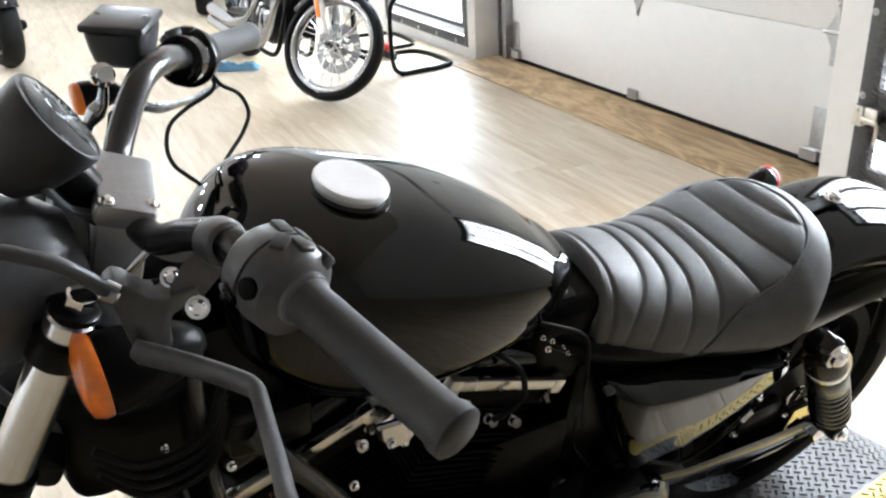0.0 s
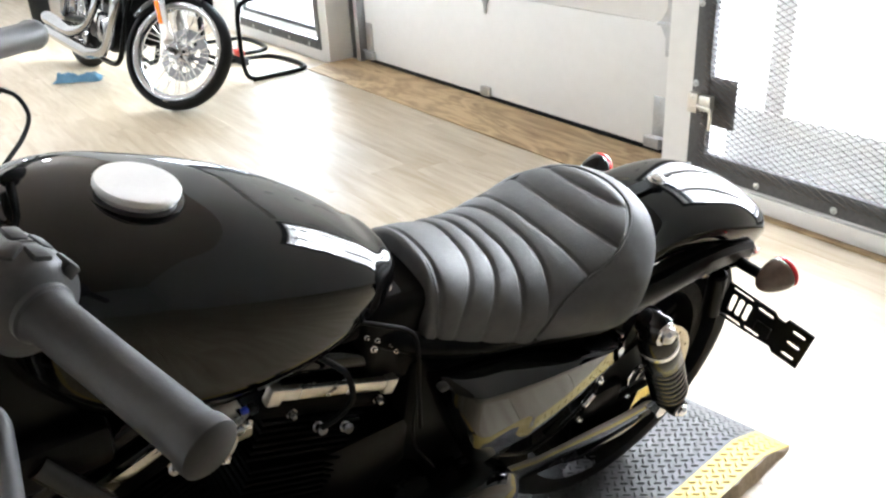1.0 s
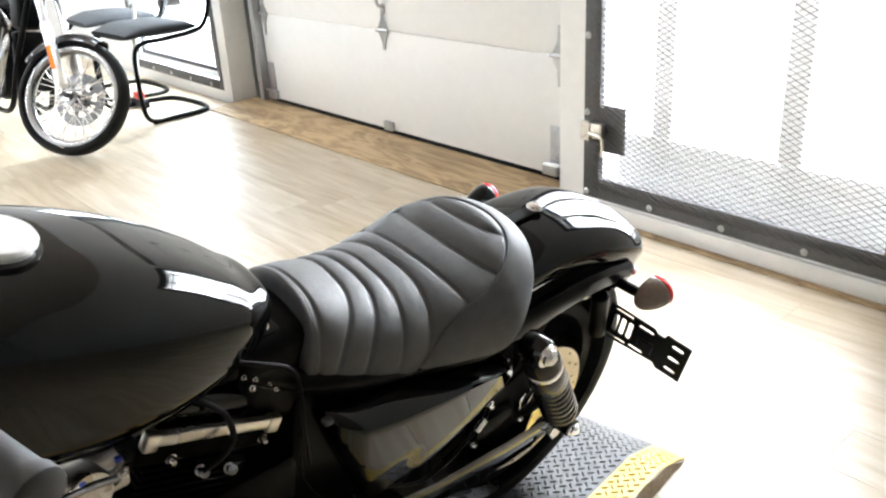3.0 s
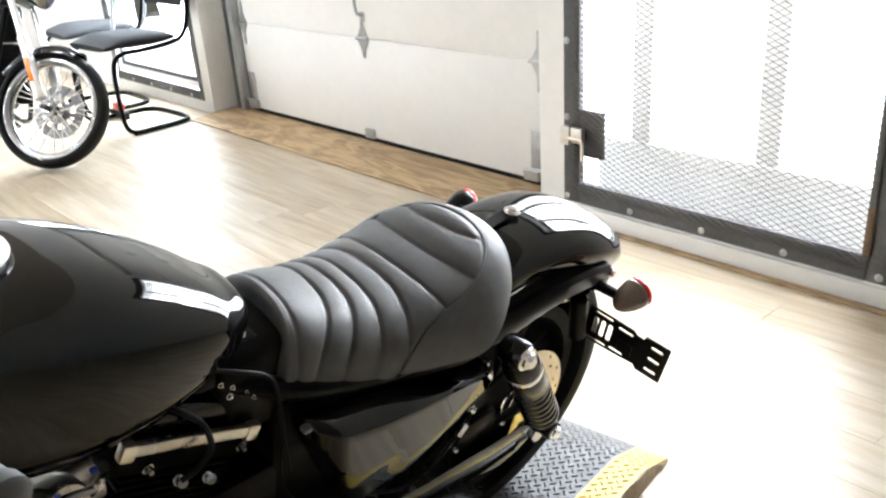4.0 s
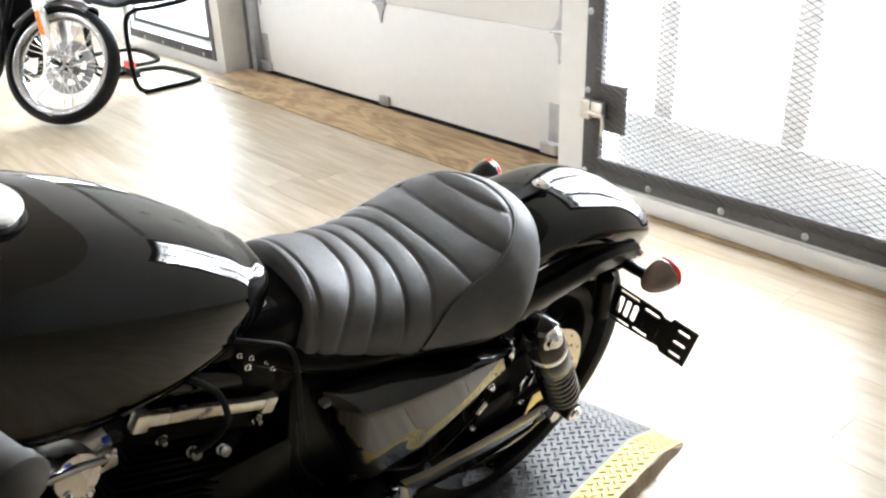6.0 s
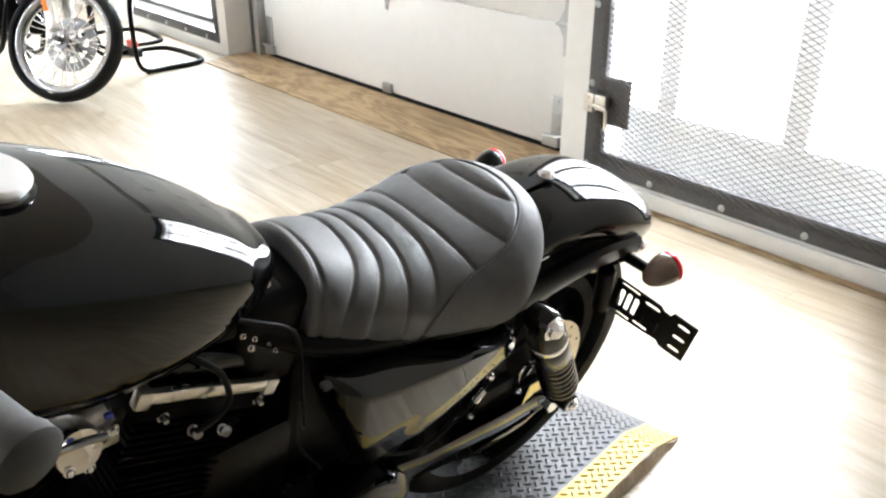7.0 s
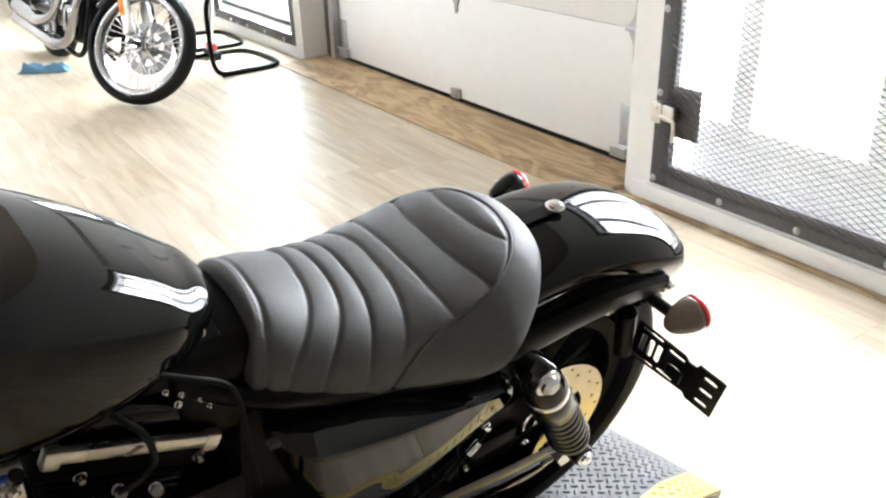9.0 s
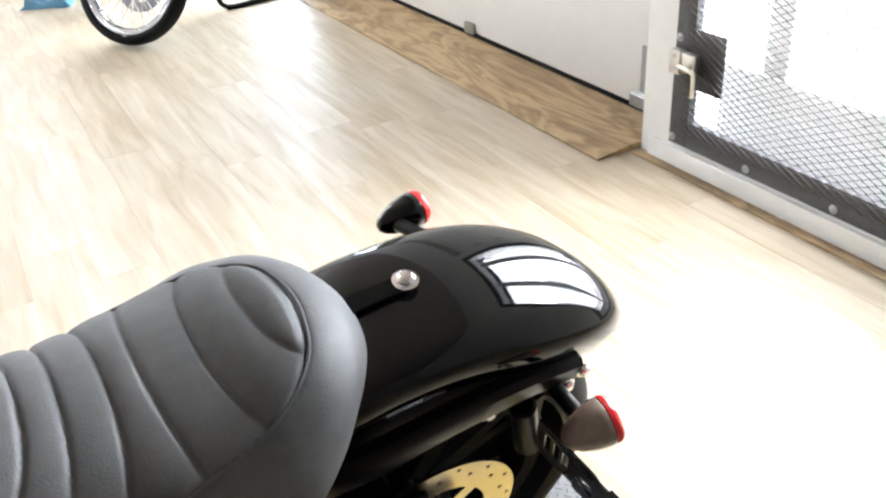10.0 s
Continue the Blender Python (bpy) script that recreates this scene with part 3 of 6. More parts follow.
S_N = [(0.06, 2.0), (0.12, 2.3), (0.20, 2.5), (0.34, 2.6), (0.45, 2.5), (0.575, 2.4)]


def seat_point(x, a, lift=0.0):
    """A point of the cover; a runs from 0 at the left lower edge to pi at the right."""
    n, w, t, b = interp(S_N, x), interp(S_W, x) + lift, interp(S_TOP, x) + lift, interp(S_BOT, x)
    c, s = math.cos(a), math.sin(a)
    y = w * math.copysign(abs(c) ** (2 / n), c)
    z = b + (t - b) * abs(s) ** (2 / n)
    # the flanks tuck in towards the base
    tuck = max(0.0, 1 - (z - b) / 0.09)
    y *= 1 - 0.10 * tuck ** 2
    return Vector((x, y, z))


PIPE = [(0.355, 0.05), (0.348, 0.2), (0.328, 0.47), (0.305, 0.65), (0.27, 0.79), (0.232, 0.89), (0.20, 0.97), (0.163, 1.07), (0.142, 1.2), (0.132, 1.4), (0.128, math.pi / 2)]
# pleats: place on the centre line, slant and bow towards the flanks
GROOVES = [(0.430, 0.0257, 0.0383), (0.394, 0.0143, 0.0437), (0.361, 0.008, 0.028), (0.318, 0.004, 0.030), (0.286, -0.010, -0.020), (0.231, -0.0121, -0.061), (0.176, -0.039, -0.111)]
NOSE = (0.512, 0.0, 0.018)


def pleat(g, a):
    return g[0] + g[1] * math.cos(a) + g[2] * math.cos(a) ** 2


def pipe_limit(a):
    """How far back the pleated panel reaches at an angle."""
    a = min(a, math.pi - a)
    pts = sorted((p[1], p[0]) for p in PIPE)
    return interp(pts, a)


def build_seat():
    nx, na = 230, 120
    rings = []
    for i in range(nx + 6):
        ring = []
        for k in range(na + 1):
            a = math.pi * k / na
            end = pleat(NOSE, a)
            s = min(1.0, i / nx)
            x = 0.06 + (end - 0.06) * s ** 1.12
            p = seat_point(x, a)
            lift = 0.0
            lim = pipe_limit(a)
            if x > lim:
                edge = min(1.0, (x - lim) / 0.016)
                marks = [end - 0.012] + [pleat(g, a) for g in GROOVES] + [lim]
                for j, (m1, m0) in enumerate(zip(marks, marks[1:])):
                    if m0 <= x <= m1 and m1 - m0 > 0.004:
                        u = (x - m0) / (m1 - m0)
                        lift += 0.0034 * min(1.0, (m1 - m0) / 0.03) * (1 - (2 * u - 1) ** 2)
                for j, m0 in enumerate(marks[1:-1]):
                    lift -= 0.0030 * math.exp(-((x - m0) / 0.0030) ** 2) * (1 if j < 6 else 0.30)
                lift *= edge * min(1.0, 0.12 + min(a, math.pi - a) / 0.55)
                lift += 0.002 * edge
            lift -= 0.0024 * math.exp(-((x - lim) / 0.004) ** 2)
            lift -= 0.003 * math.exp(-((x - end + 0.012) / 0.003) ** 2)
            # slight slack in the cover
            lift += 0.0006 * noise.noise(Vector((x * 22, p.y * 18, p.z * 18)))
            c = Vector((x, 0, (interp(S_TOP, x) + interp(S_BOT, x)) / 2))
            nrm = p - c
            if nrm.length > 1e-5:
                p = p + nrm.normalized() * lift
            over = i - nx
            if over > 0:
                f = (1.0, 0.985, 0.95, 0.88, 0.70, 0.40)[over]
                p = c + (p - c) * f + Vector((0.004 * over ** 0.5, 0, -0.002 * over))
            ring.append(p)
        rings.append(ring)
    bm = loft(rings, closed=True, caps=True)
    seat = B("seat", bm, LEATHER, "black pleated leatherette solo seat with rolled rear", smooth=60)
    line = [seat_point(x, a, 0.001) for x, a in PIPE]
    line += [Vector((p.x, -p.y, p.z)) for p in reversed(line[:-1])]
    part("piping", tube(line, 0.0021, 8, 6), LEATHER, seat)
    # stitches along the bound front edge
    pts = [seat_point(pleat(NOSE, math.pi * (k + 0.5) / 44) - 0.006, math.pi * (k + 0.5) / 44, 0.0012) for k in range(44)]
    for q0, q1 in zip(pts, pts[1:]):
        part("stitch", rod(q0.lerp(q1, 0.15), q0.lerp(q1, 0.75), 0.0012, 6), GREY_SATIN, seat)
    base = []
    for x in [0.10 + 0.42 * i / 20 for i in range(21)]:
        w = interp(S_W, x) * 0.84
        b = interp(S_BOT, x)
        base.append([(x, w, b + 0.004), (x, -w, b + 0.004), (x, -w * 0.97, b - 0.022), (x, w * 0.97, b - 0.022)])
    part("seat_pan", loft(base), BLACK_SATIN, seat)
    return seat


build_seat()

# --- fuel tank ---
T_TOP = [(0.545, 0.826), (0.555, 0.837), (0.575, 0.850), (0.61, 0.879), (0.67, 0.920), (0.74, 0.956), (0.82, 0.985), (0.90, 1.006), (0.96, 1.002), (1.00, 0.974), (1.025, 0.944), (1.035, 0.919)]
T_BOT = [(0.545, 0.806), (0.555, 0.796), (0.575, 0.783), (0.61, 0.768), (0.67, 0.751), (0.74, 0.746), (0.82, 0.751), (0.90, 0.772), (0.96, 0.803), (1.00, 0.840), (1.025, 0.873), (1.035, 0.895)]
T_W = [(0.545, 0.030), (0.555, 0.055), (0.575, 0.077), (0.61, 0.100), (0.67, 0.123), (0.74, 0.141), (0.82, 0.151), (0.90, 0.150), (0.96, 0.132), (1.00, 0.098), (1.025, 0.061), (1.035, 0.026)]


def tank_point(x, a):
    """a: 0 at the left widest line, pi/2 at the top, -pi/2 below."""
    t, b, w = interp(T_TOP, x), interp(T_BOT, x), interp(T_W, x)
    zc = b + (t - b) * 0.34
    c, s = math.cos(a), math.sin(a)
    y = w * math.copysign(abs(c) ** (2 / 2.8), c) - 0.030 * x / 0.85
    z = zc + ((t - zc) * s ** (2 / 2.8) if s > 0 else (zc - b) * math.copysign(abs(s) ** 0.75, s))
    return Vector((x, y, z))


def build_tank():
    rings = []
    for i in range(81):
        s = i / 80
        x = 0.545 + 0.49 * (0.5 - 0.5 * math.cos(math.pi * s))
        rings.append([tank_point(x, math.tau * k / 72) for k in range(72)])
    tank = B("fuel_tank", loft(rings), BLACK_GLOSS, "gloss black teardrop fuel tank", smooth=75)
    # seam lip under the flanks
    for s in (1, -1):
        rings = []
        for i in range(25):
            x = 0.580 + 0.415 * i / 24
            q = tank_point(x, -0.80)
            c = -0.030 * x / 0.85
            f = min(1.0, i / 3, (24 - i) / 3)
            rings.append([(q.x, c + s * (q.y - c + dy), q.z + dz * (0.35 + 0.65 * f)) for dy, dz in ((-0.004, 0.0125), (0.0045, 0.0120), (0.0064, 0.0085), (0.0002, -0.0115), (-0.0035, -0.0140))])
        part("seam_lip", loft(rings), BLACK_GLOSS, tank, "gloss black rolled flange along the lower edge", 60)
    c = Vector((0.851, -0.008, 0.993))
    up = Vector((-0.24, 0.0, 0.97)).normalized()
    cap = part("filler_cap", lathe([(0, -0.5), (0.039, -0.5), (0.040, 0.1), (0.0425, 0.35), (0.0425, 0.75), (0.041, 0.95), (0.036, 0.99), (0.020, 0.90), (0, 0.86)], c + up * 0.004, c + up * 0.015, 48), CAP_WHITE, tank, "round brushed aluminium filler cap", smooth=40)
    part("cap_collar", lathe([(0, -0.9), (0.047, -0.9), (0.047, 0.05), (0.044, 0.12), (0, 0.12)], c, c + up * 0.016, 48), BLACK_GLOSS, cap)
    tail = B("tank_mount", box((0.05, 0.045, 0.03), (0.572, 0, 0.79), 0.008), BLACK_SATIN)
    B("tank_bolt", rod((0.577, -0.055, 0.803), (0.577, 0.055, 0.803), 0.008, 14), CHROME)


build_tank()

# --- rear fender, struts ---


def fender_ring(ang, r, w, thick=0.003, n=22, drop=0.045):
    cx, cz = AXLE[0], AXLE[2]
    out = []
    for k in range(n + 1):
        u = -1 + 2 * k / n
        y = w * math.copysign(min(1.0, abs(u) * 1.22), u)
        f = max(0.0, (abs(u) - 0.55) / 0.45)
        rr = r - 0.012 * (u / 0.6) ** 2 if abs(u) < 0.55 else r - 0.010 - drop * f ** 1.6
        out.append((cx + rr * math.cos(ang), y, cz + rr * math.sin(ang)))
    inner = [(cx + (Vector((p[0] - cx, 0, p[2] - cz)).length - thick) * math.cos(ang), p[1] * 0.97, cz + (Vector((p[0] - cx, 0, p[2] - cz)).length - thick) * math.sin(ang)) for p in reversed(out)]
    return out + inner


F_R = [(0, 0.410), (0.2, 0.412), (0.4, 0.410), (0.6, 0.413), (0.8, 0.417), (1.0, 0.411)]
F_W = [(0, 0.099), (0.2, 0.101), (0.4, 0.105), (0.6, 0.110), (0.8, 0.090), (1.0, 0.040)]
F_D = [(0, 0.042), (0.2, 0.050), (0.4, 0.056), (0.6, 0.064), (0.8, 0.062), (1.0, 0.042)]


def build_fender():
    rings = []
    for i in range(61):
        s = i / 60
        ang = radians(52 + s * 98)
        rings.append(fender_ring(ang, interp(F_R, s), interp(F_W, s), drop=interp(F_D, s)))
    fender = B("rear_fender", loft(rings), BLACK_GLOSS, "gloss black short rear fender", smooth=60)
    part("seat_screw", bolt_head((0.0, 0, 0.764), (0.02, 0, 1), 0.0115, 0.010), CHROME, fender)
    tab = slab([(-0.012, -0.010), (0.10, -0.012), (0.10, 0.012), (-0.012, 0.010)], [], 0.003, Matrix.Translation((0.0, 0, 0.762)) @ pose(0, 0, 0, 0, 4, 0))
    part("seat_tab", tab, BLACK_SATIN, fender)
    for s in (1, -1):
        path = [(0.20, s * 0.105, 0.640), (0.10, s * 0.112, 0.640), (0.0, s * 0.113, 0.650), (-0.10, s * 0.110, 0.645), (-0.19, s * 0.102, 0.622)]
        rings = []
        sp = spline(path, 6)
        for i, p in enumerate(sp):
            f = i / (len(sp) - 1)
            h = 0.034 - 0.012 * f
            rings.append([p + Vector((0, s * dy, dz)) for dy, dz in ((-0.008, -h), (0.006, -h), (0.012, -h * 0.6), (0.013, h * 0.4), (0.006, h * 0.8), (-0.008, h * 0.8))])
        strut = B("fender_strut", loft(rings), BLACK_SATIN)
        for x, z in ((-0.192, 0.622), (-0.168, 0.606), (-0.05, 0.628)):
            part("bolt", bolt_head((x, s * 0.115, z), (0, s, 0), 0.009, 0.008), CHROME, strut)


build_fender()

# --- wheels ---


def build_wheel(name, parent, axle, r_tyre, w_tyre, r_rim, cast, rim_mat, label, steer=None, discs=((0.075, 0.140),), spokes=40, hub_w=0.07):
    """A wheel about the local y axis with tyre, rim, hub, spokes and discs."""
    M = (steer or Matrix()) @ Matrix.Translation(axle)
    P = lambda r, a, y: M @ Vector((r * math.cos(a), y, r * math.sin(a)))
    wheel = empty(name)
    wheel.parent = parent
    wheel["label"] = label
    n = 72
    # tyre
    prof = []
    mid, half = (r_tyre + r_rim) / 2, (r_tyre - r_rim) / 2
    for k in range(17):
        a = -math.pi * 0.5 - 0.35 + (math.pi + 0.7) * k / 16
        prof.append((mid + half * math.cos(a) * (1 if math.cos(a) > 0 else 1), w_tyre / 2 * math.sin(a)))
    rings = [[P(r, j * math.tau / n, y) for r, y in prof] for j in range(n + 1)]
    tb = bmesh.new()
    vs = [[tb.verts.new(p) for p in ring] for ring in rings[:-1]]
    for j in range(n):
        p, q = vs[j], vs[(j + 1) % n]
        for k in range(len(p) - 1):
            tb.faces.new((p[k], p[k + 1], q[k + 1], q[k]))
    part("tyre", tb, RUBBER, wheel, "black rubber tyre", smooth=60)
    # rim
    rw = w_tyre * 0.36
    prof = [(r_rim + 0.012, -rw), (r_rim + 0.014, -rw * 0.94), (r_rim - 0.004, -rw * 0.86), (r_rim - 0.016, -rw * 0.5), (r_rim - 0.022, 0), (r_rim - 0.016, rw * 0.5), (r_rim - 0.004, rw * 0.86), (r_rim + 0.014, rw * 0.94), (r_rim + 0.012, rw), (r_rim - 0.014, rw * 0.98), (r_rim - 0.022, rw * 0.55), (r_rim - 0.027, 0), (r_rim - 0.022, -rw * 0.55), (r_rim - 0.014, -rw * 0.98)]
    rb = bmesh.new()
    vs = [[rb.verts.new(P(r, j * math.tau / n, y)) for r, y in prof] for j in range(n)]
    for j in range(n):
        p, q = vs[j], vs[(j + 1) % n]
        for k in range(len(prof)):
            i = (k + 1) % len(prof)
            rb.faces.new((p[k], p[i], q[i], q[k]))
    part("rim", rb, rim_mat, wheel, smooth=60)
    part("hub", lathe([(0, 0), (0.026, 0), (0.03, 0.1), (0.045, 0.14), (0.045, 0.22), (0.024, 0.3), (0.024, 0.7), (0.045, 0.78), (0.045, 0.86), (0.03, 0.9), (0.026, 1), (0, 1)], P(0, 0, -hub_w), P(0, 0, hub_w), 24), rim_mat if not cast else BLACK_SATIN, wheel)
    if cast:
        for k in range(9):
            a = k * math.tau / 9
            sb = None
            for da in (-0.07, 0.07):
                rings = []
                for f in (0, 0.35, 0.7, 1):
                    r = 0.04 + (r_rim - 0.06) * f
                    w, h = 0.012 - 0.003 * f, 0.028 - 0.010 * f
                    aa = a + da * (0.4 + f)
                    t = Vector((-math.sin(aa), 0, math.cos(aa)))
                    c = Vector((r * math.cos(aa), 0, r * math.sin(aa)))
                    rings.append([M @ (c + t * w * i + Vector((0, h * j, 0))) for i, j in ((-1, -1), (1, -1), (1, 1), (-1, 1))])
                sb = loft(rings, bm=sb)
            part("spoke", sb, rim_mat, wheel)
    else:
        for k in range(spokes):
            a = k * math.tau / spokes
            side = 1 if k % 2 else -1
            lean = 0.42 if (k // 2) % 2 else -0.42
            part("spoke", rod(P(0.040, a - lean * 1.6, side * hub_w * 0.62), P(r_rim - 0.026, a, side * 0.008), 0.0027, 6), CHROME, wheel)
    for yd, rd in discs:
        outline = [(rd * math.cos(k * math.tau / 64), rd * math.sin(k * math.tau / 64)) for k in range(64)]
        holes = []
        inner = rd * 0.60
        for k in range(8):
            a0 = k * math.tau / 8 + 0.1
            lo = []
            for j in range(7):
                a = a0 + 0.55 * j / 6
                lo.append((inner * 1.10 * math.cos(a), inner * 1.10 * math.sin(a)))
            for j in range(7):
                a = a0 + 0.42 - 0.42 * j / 6
                lo.append((inner * 0.72 * math.cos(a), inner * 0.72 * math.sin(a)))
            holes.append(lo)
        for k in range(30):
            a = k * math.tau / 30
            r = rd * (0.93 if k % 2 else 0.84)
            holes.append([(r * math.cos(a) + 0.0034 * math.cos(q * math.tau / 8), r * math.sin(a) + 0.0034 * math.sin(q * math.tau / 8)) for q in range(8)])
        dm = M @ Matrix.Translation((0, yd, 0)) @ pose(0, 0, 0, 90, 0, 0)
        part("brake_disc", slab(outline, holes, 0.005, dm), TINTED_DISC if cast else FAR_DISC, wheel, "drilled steel brake disc", smooth=30)
    return wheel


build_wheel("rear_wheel", bike, AXLE, 0.322, 0.150, 0.212, True, BLACK_WRINKLE, "black cast rear wheel with a wide tyre", discs=((0.090, 0.146),), hub_w=0.085)

# covers that fill the gap between tank and seat
B("centre_cover", box((0.15, 0.15, 0.15), (0.545, 0, 0.715), 0.02, 3), BLACK_SATIN)
B("ignition_box", box((0.10, 0.12, 0.06), (0.60, 0, 0.765), 0.012, 2), BLACK_SATIN)
# --- shocks ---


def build_shock(s):
    top, low = Vector((0.157, s * 0.178, 0.650)), Vector((-0.014, s * 0.165, 0.368))
    shock = empty("shock_absorber")
    shock.parent = bike
    shock["label"] = "black rear shock absorber with a ribbed cover"
    d = (low - top).normalized()
    part("eye", lathe([(0, 0), (0.021, 0), (0.025, 0.15), (0.025, 0.85), (0.021, 1), (0, 1)], top - Vector((0, 0.022, 0)), top + Vector((0, 0.022, 0)), 24), BLACK_GLOSS, shock)
    part("shoulder", lathe([(0.012, 0), (0.026, 0.12), (0.031, 0.4), (0.032, 1.0), (0, 1.0)], top + d * 0.012, top + d * 0.062, 28), BLACK_GLOSS, shock)
    part("collar", lathe([(0.030, 0), (0.0335, 0.1), (0.0335, 0.9), (0.030, 1)], top + d * 0.060, top + d * 0.072, 32), CHROME, shock, "bright collar ring")
    part("cover", lathe([(0, 0), (0.032, 0), (0.033, 0.05), (0.034, 0.95), (0.032, 1), (0, 1)], top + d * 0.070, top + d * 0.130, 32), SHOCK_BLACK, shock)
    prof = [(0.030, 0)]
    for k in range(7):
        f = k / 7
        prof += [(0.0335, f + 0.02), (0.0345, f + 0.06), (0.0335, f + 0.10), (0.028, f + 0.115), (0.028, f + 0.14)]
    part("spring_cover", lathe(prof + [(0.02, 1.0), (0, 1.0)], top + d * 0.130, top + d * 0.268, 32), SHOCK_BLACK, shock, "ribbed spring coils")
    part("lower_eye", lathe([(0, 0), (0.018, 0), (0.02, 0.2), (0.02, 0.8), (0.018, 1), (0, 1)], low - Vector((0, 0.02, 0)), low + Vector((0, 0.02, 0)), 20), BLACK_SATIN, shock)
    part("rod", rod(top + d * 0.26, low, 0.010, 14), CHROME, shock)
    part("top_bolt", bolt_head(top + Vector((0, s * 0.022, 0)), (0, s, 0), 0.0155, 0.016), CHROME, shock)
    part("low_bolt", bolt_head(low + Vector((0, s * 0.02, 0)), (0, s, 0), 0.011, 0.012), CHROME, shock)


build_shock(1)
build_shock(-1)


# --- turn signals ---
def build_signal(s, at, axis, lens, back, wide=1.0, name="turn_signal", arm=None, k=1.0):
    sig = empty(name)
    sig.parent = bike
    c, d = Vector(at), Vector(axis).normalized()
    part("housing", lathe([(q * k * wide, f) for q, f in ((0, 0), (0.007, 0.015), (0.015, 0.12), (0.022, 0.32), (0.0275, 0.58), (0.030, 0.82), (0.0305, 0.97), (0.029, 1.0), (0, 1.0))], c - d * 0.062 * k, c + d * 0.012 * k, 28), back, sig, smooth=50)
    part("lens", lathe([(q * k * wide, f) for q, f in ((0, 0), (0.0300, 0), (0.0305, 0.35), (0.027, 0.75), (0.017, 0.95), (0, 1.0))], c + d * 0.013 * k, c + d * 0.030 * k, 28), lens, sig, "coloured plastic lens", smooth=50)
    if arm:
        part("arm", tube(arm, 0.0105, 12, 6), BLACK_SATIN, sig)
        part("clamp", rod(Vector(arm[0]) - Vector((0.012, 0, 0)), Vector(arm[0]) + Vector((0.012, 0, 0)), 0.014, 16), BLACK_SATIN, sig)
    return sig


for s in (1, -1):
    at = (-0.146, 0.194, 0.641) if s > 0 else (-0.158, -0.255, 0.598)
    build_signal(s, at, (-1, s * 0.15, 0.28 if s > 0 else 0.05), RED, SMOKE if s > 0 else BLACK_GLOSS, wide=1.30 if s > 0 else 1.0, k=0.74 if s > 0 else 0.9, arm=[(-0.145, s * 0.108, 0.616), (-0.146, s * 0.135, 0.618), (-0.142, s * 0.165, 0.624), (-0.130, 0.185 if s > 0 else -0.235, 0.634 if s > 0 else 0.600)])
for at, arm in (((1.122, 0.139, 0.974), [(1.115, 0.09, 0.965), (1.10, 0.11, 0.968), (1.09, 0.125, 0.972)]), ((1.074, -0.225, 1.036), [(1.07, -0.13, 1.0), (1.06, -0.16, 1.01), (1.05, -0.20, 1.02)])):
    build_signal(1, at, (1, 0.12, 0.0), AMBER, BLACK_SATIN, arm=arm, k=1.22 if at[1] > 0 else 0.62)

# --- number plate bracket (empty) ---


def build_plate_bracket():
    br = empty("plate_bracket")
    br.parent = bike
    br["label"] = "black slotted steel plate bracket, empty"
    tl, tr, dn = Vector((-0.119, 0.132, 0.592)), Vector((-0.147, 0.295, 0.575)), Vector((-0.024, 0.0, -0.093))
    u, v = (tr - tl), dn
    w, h = u.length, v.length
    ux, vx = u.normalized(), v.normalized()
    vx = (vx - ux * vx.dot(ux)).normalized()
    m = Matrix((ux, -vx, ux.cross(-vx))).transposed().to_4x4()
    m.translation = tl
    out = [(0.0, 0.0), (0.55 * w, 0.0), (0.60 * w, -0.008), (0.68 * w, -0.008), (0.70 * w, 0.004), (w, 0.004), (w, -h - 0.002), (0.70 * w, -h - 0.002), (0.66 * w, -h + 0.008), (0.55 * w, -h + 0.006), (0.20 * w, -h), (0.0, -h)]
    holes = [slot(0.18 * w, -0.08 * h, 0.24 * w, 0.008), slot(0.16 * w, -0.91 * h, 0.26 * w, 0.008)]
    holes += [slot(f * w, -0.48 * h, 0.52 * h, 0.0100, 90) for f in (0.11, 0.20, 0.29)]
    holes += [slot(0.47 * w, -0.16 * h, 0.19 * w, 0.009), slot(0.50 * w, -0.52 * h, 0.15 * w, 0.013), slot(0.42 * w, -0.86 * h, 0.19 * w, 0.009)]
    holes += [slot(0.86 * w, -f * h, 0.15 * w, 0.010) for f in (0.16, 0.50, 0.84)]
    part("plate", slab(out, holes, 0.003, m), BLACK_SATIN, br)
    part("hinge_tube", rod(tl + Vector((0.012, -0.022, 0.008)), tl + v * 1.05 + Vector((0.012, -0.022, 0)), 0.017, 20), BLACK_SATIN, br)
    part("arm", loft([[tl + Vector((0.01, -0.02, 0.0)), tl + Vector((-0.02, -0.02, 0.01)), tl + Vector((-0.02, -0.02, -0.05)), tl + Vector((0.01, -0.02, -0.05))], [Vector((-0.10, 0.09, 0.625)), Vector((-0.14, 0.09, 0.62)), Vector((-0.14, 0.09, 0.57)), Vector((-0.10, 0.09, 0.575))]]), BLACK_SATIN, br)
    fold = box((0.004, 0.030, 0.030), (0, 0, 0), 0.001, 1, None, m @ Matrix.Translation((0.52 * w, -0.5 * h, 0.012)) @ pose(0, 0, 0, 0, 90, 0))
    part("stiffener", fold, BLACK_SATIN, br)


build_plate_bracket()


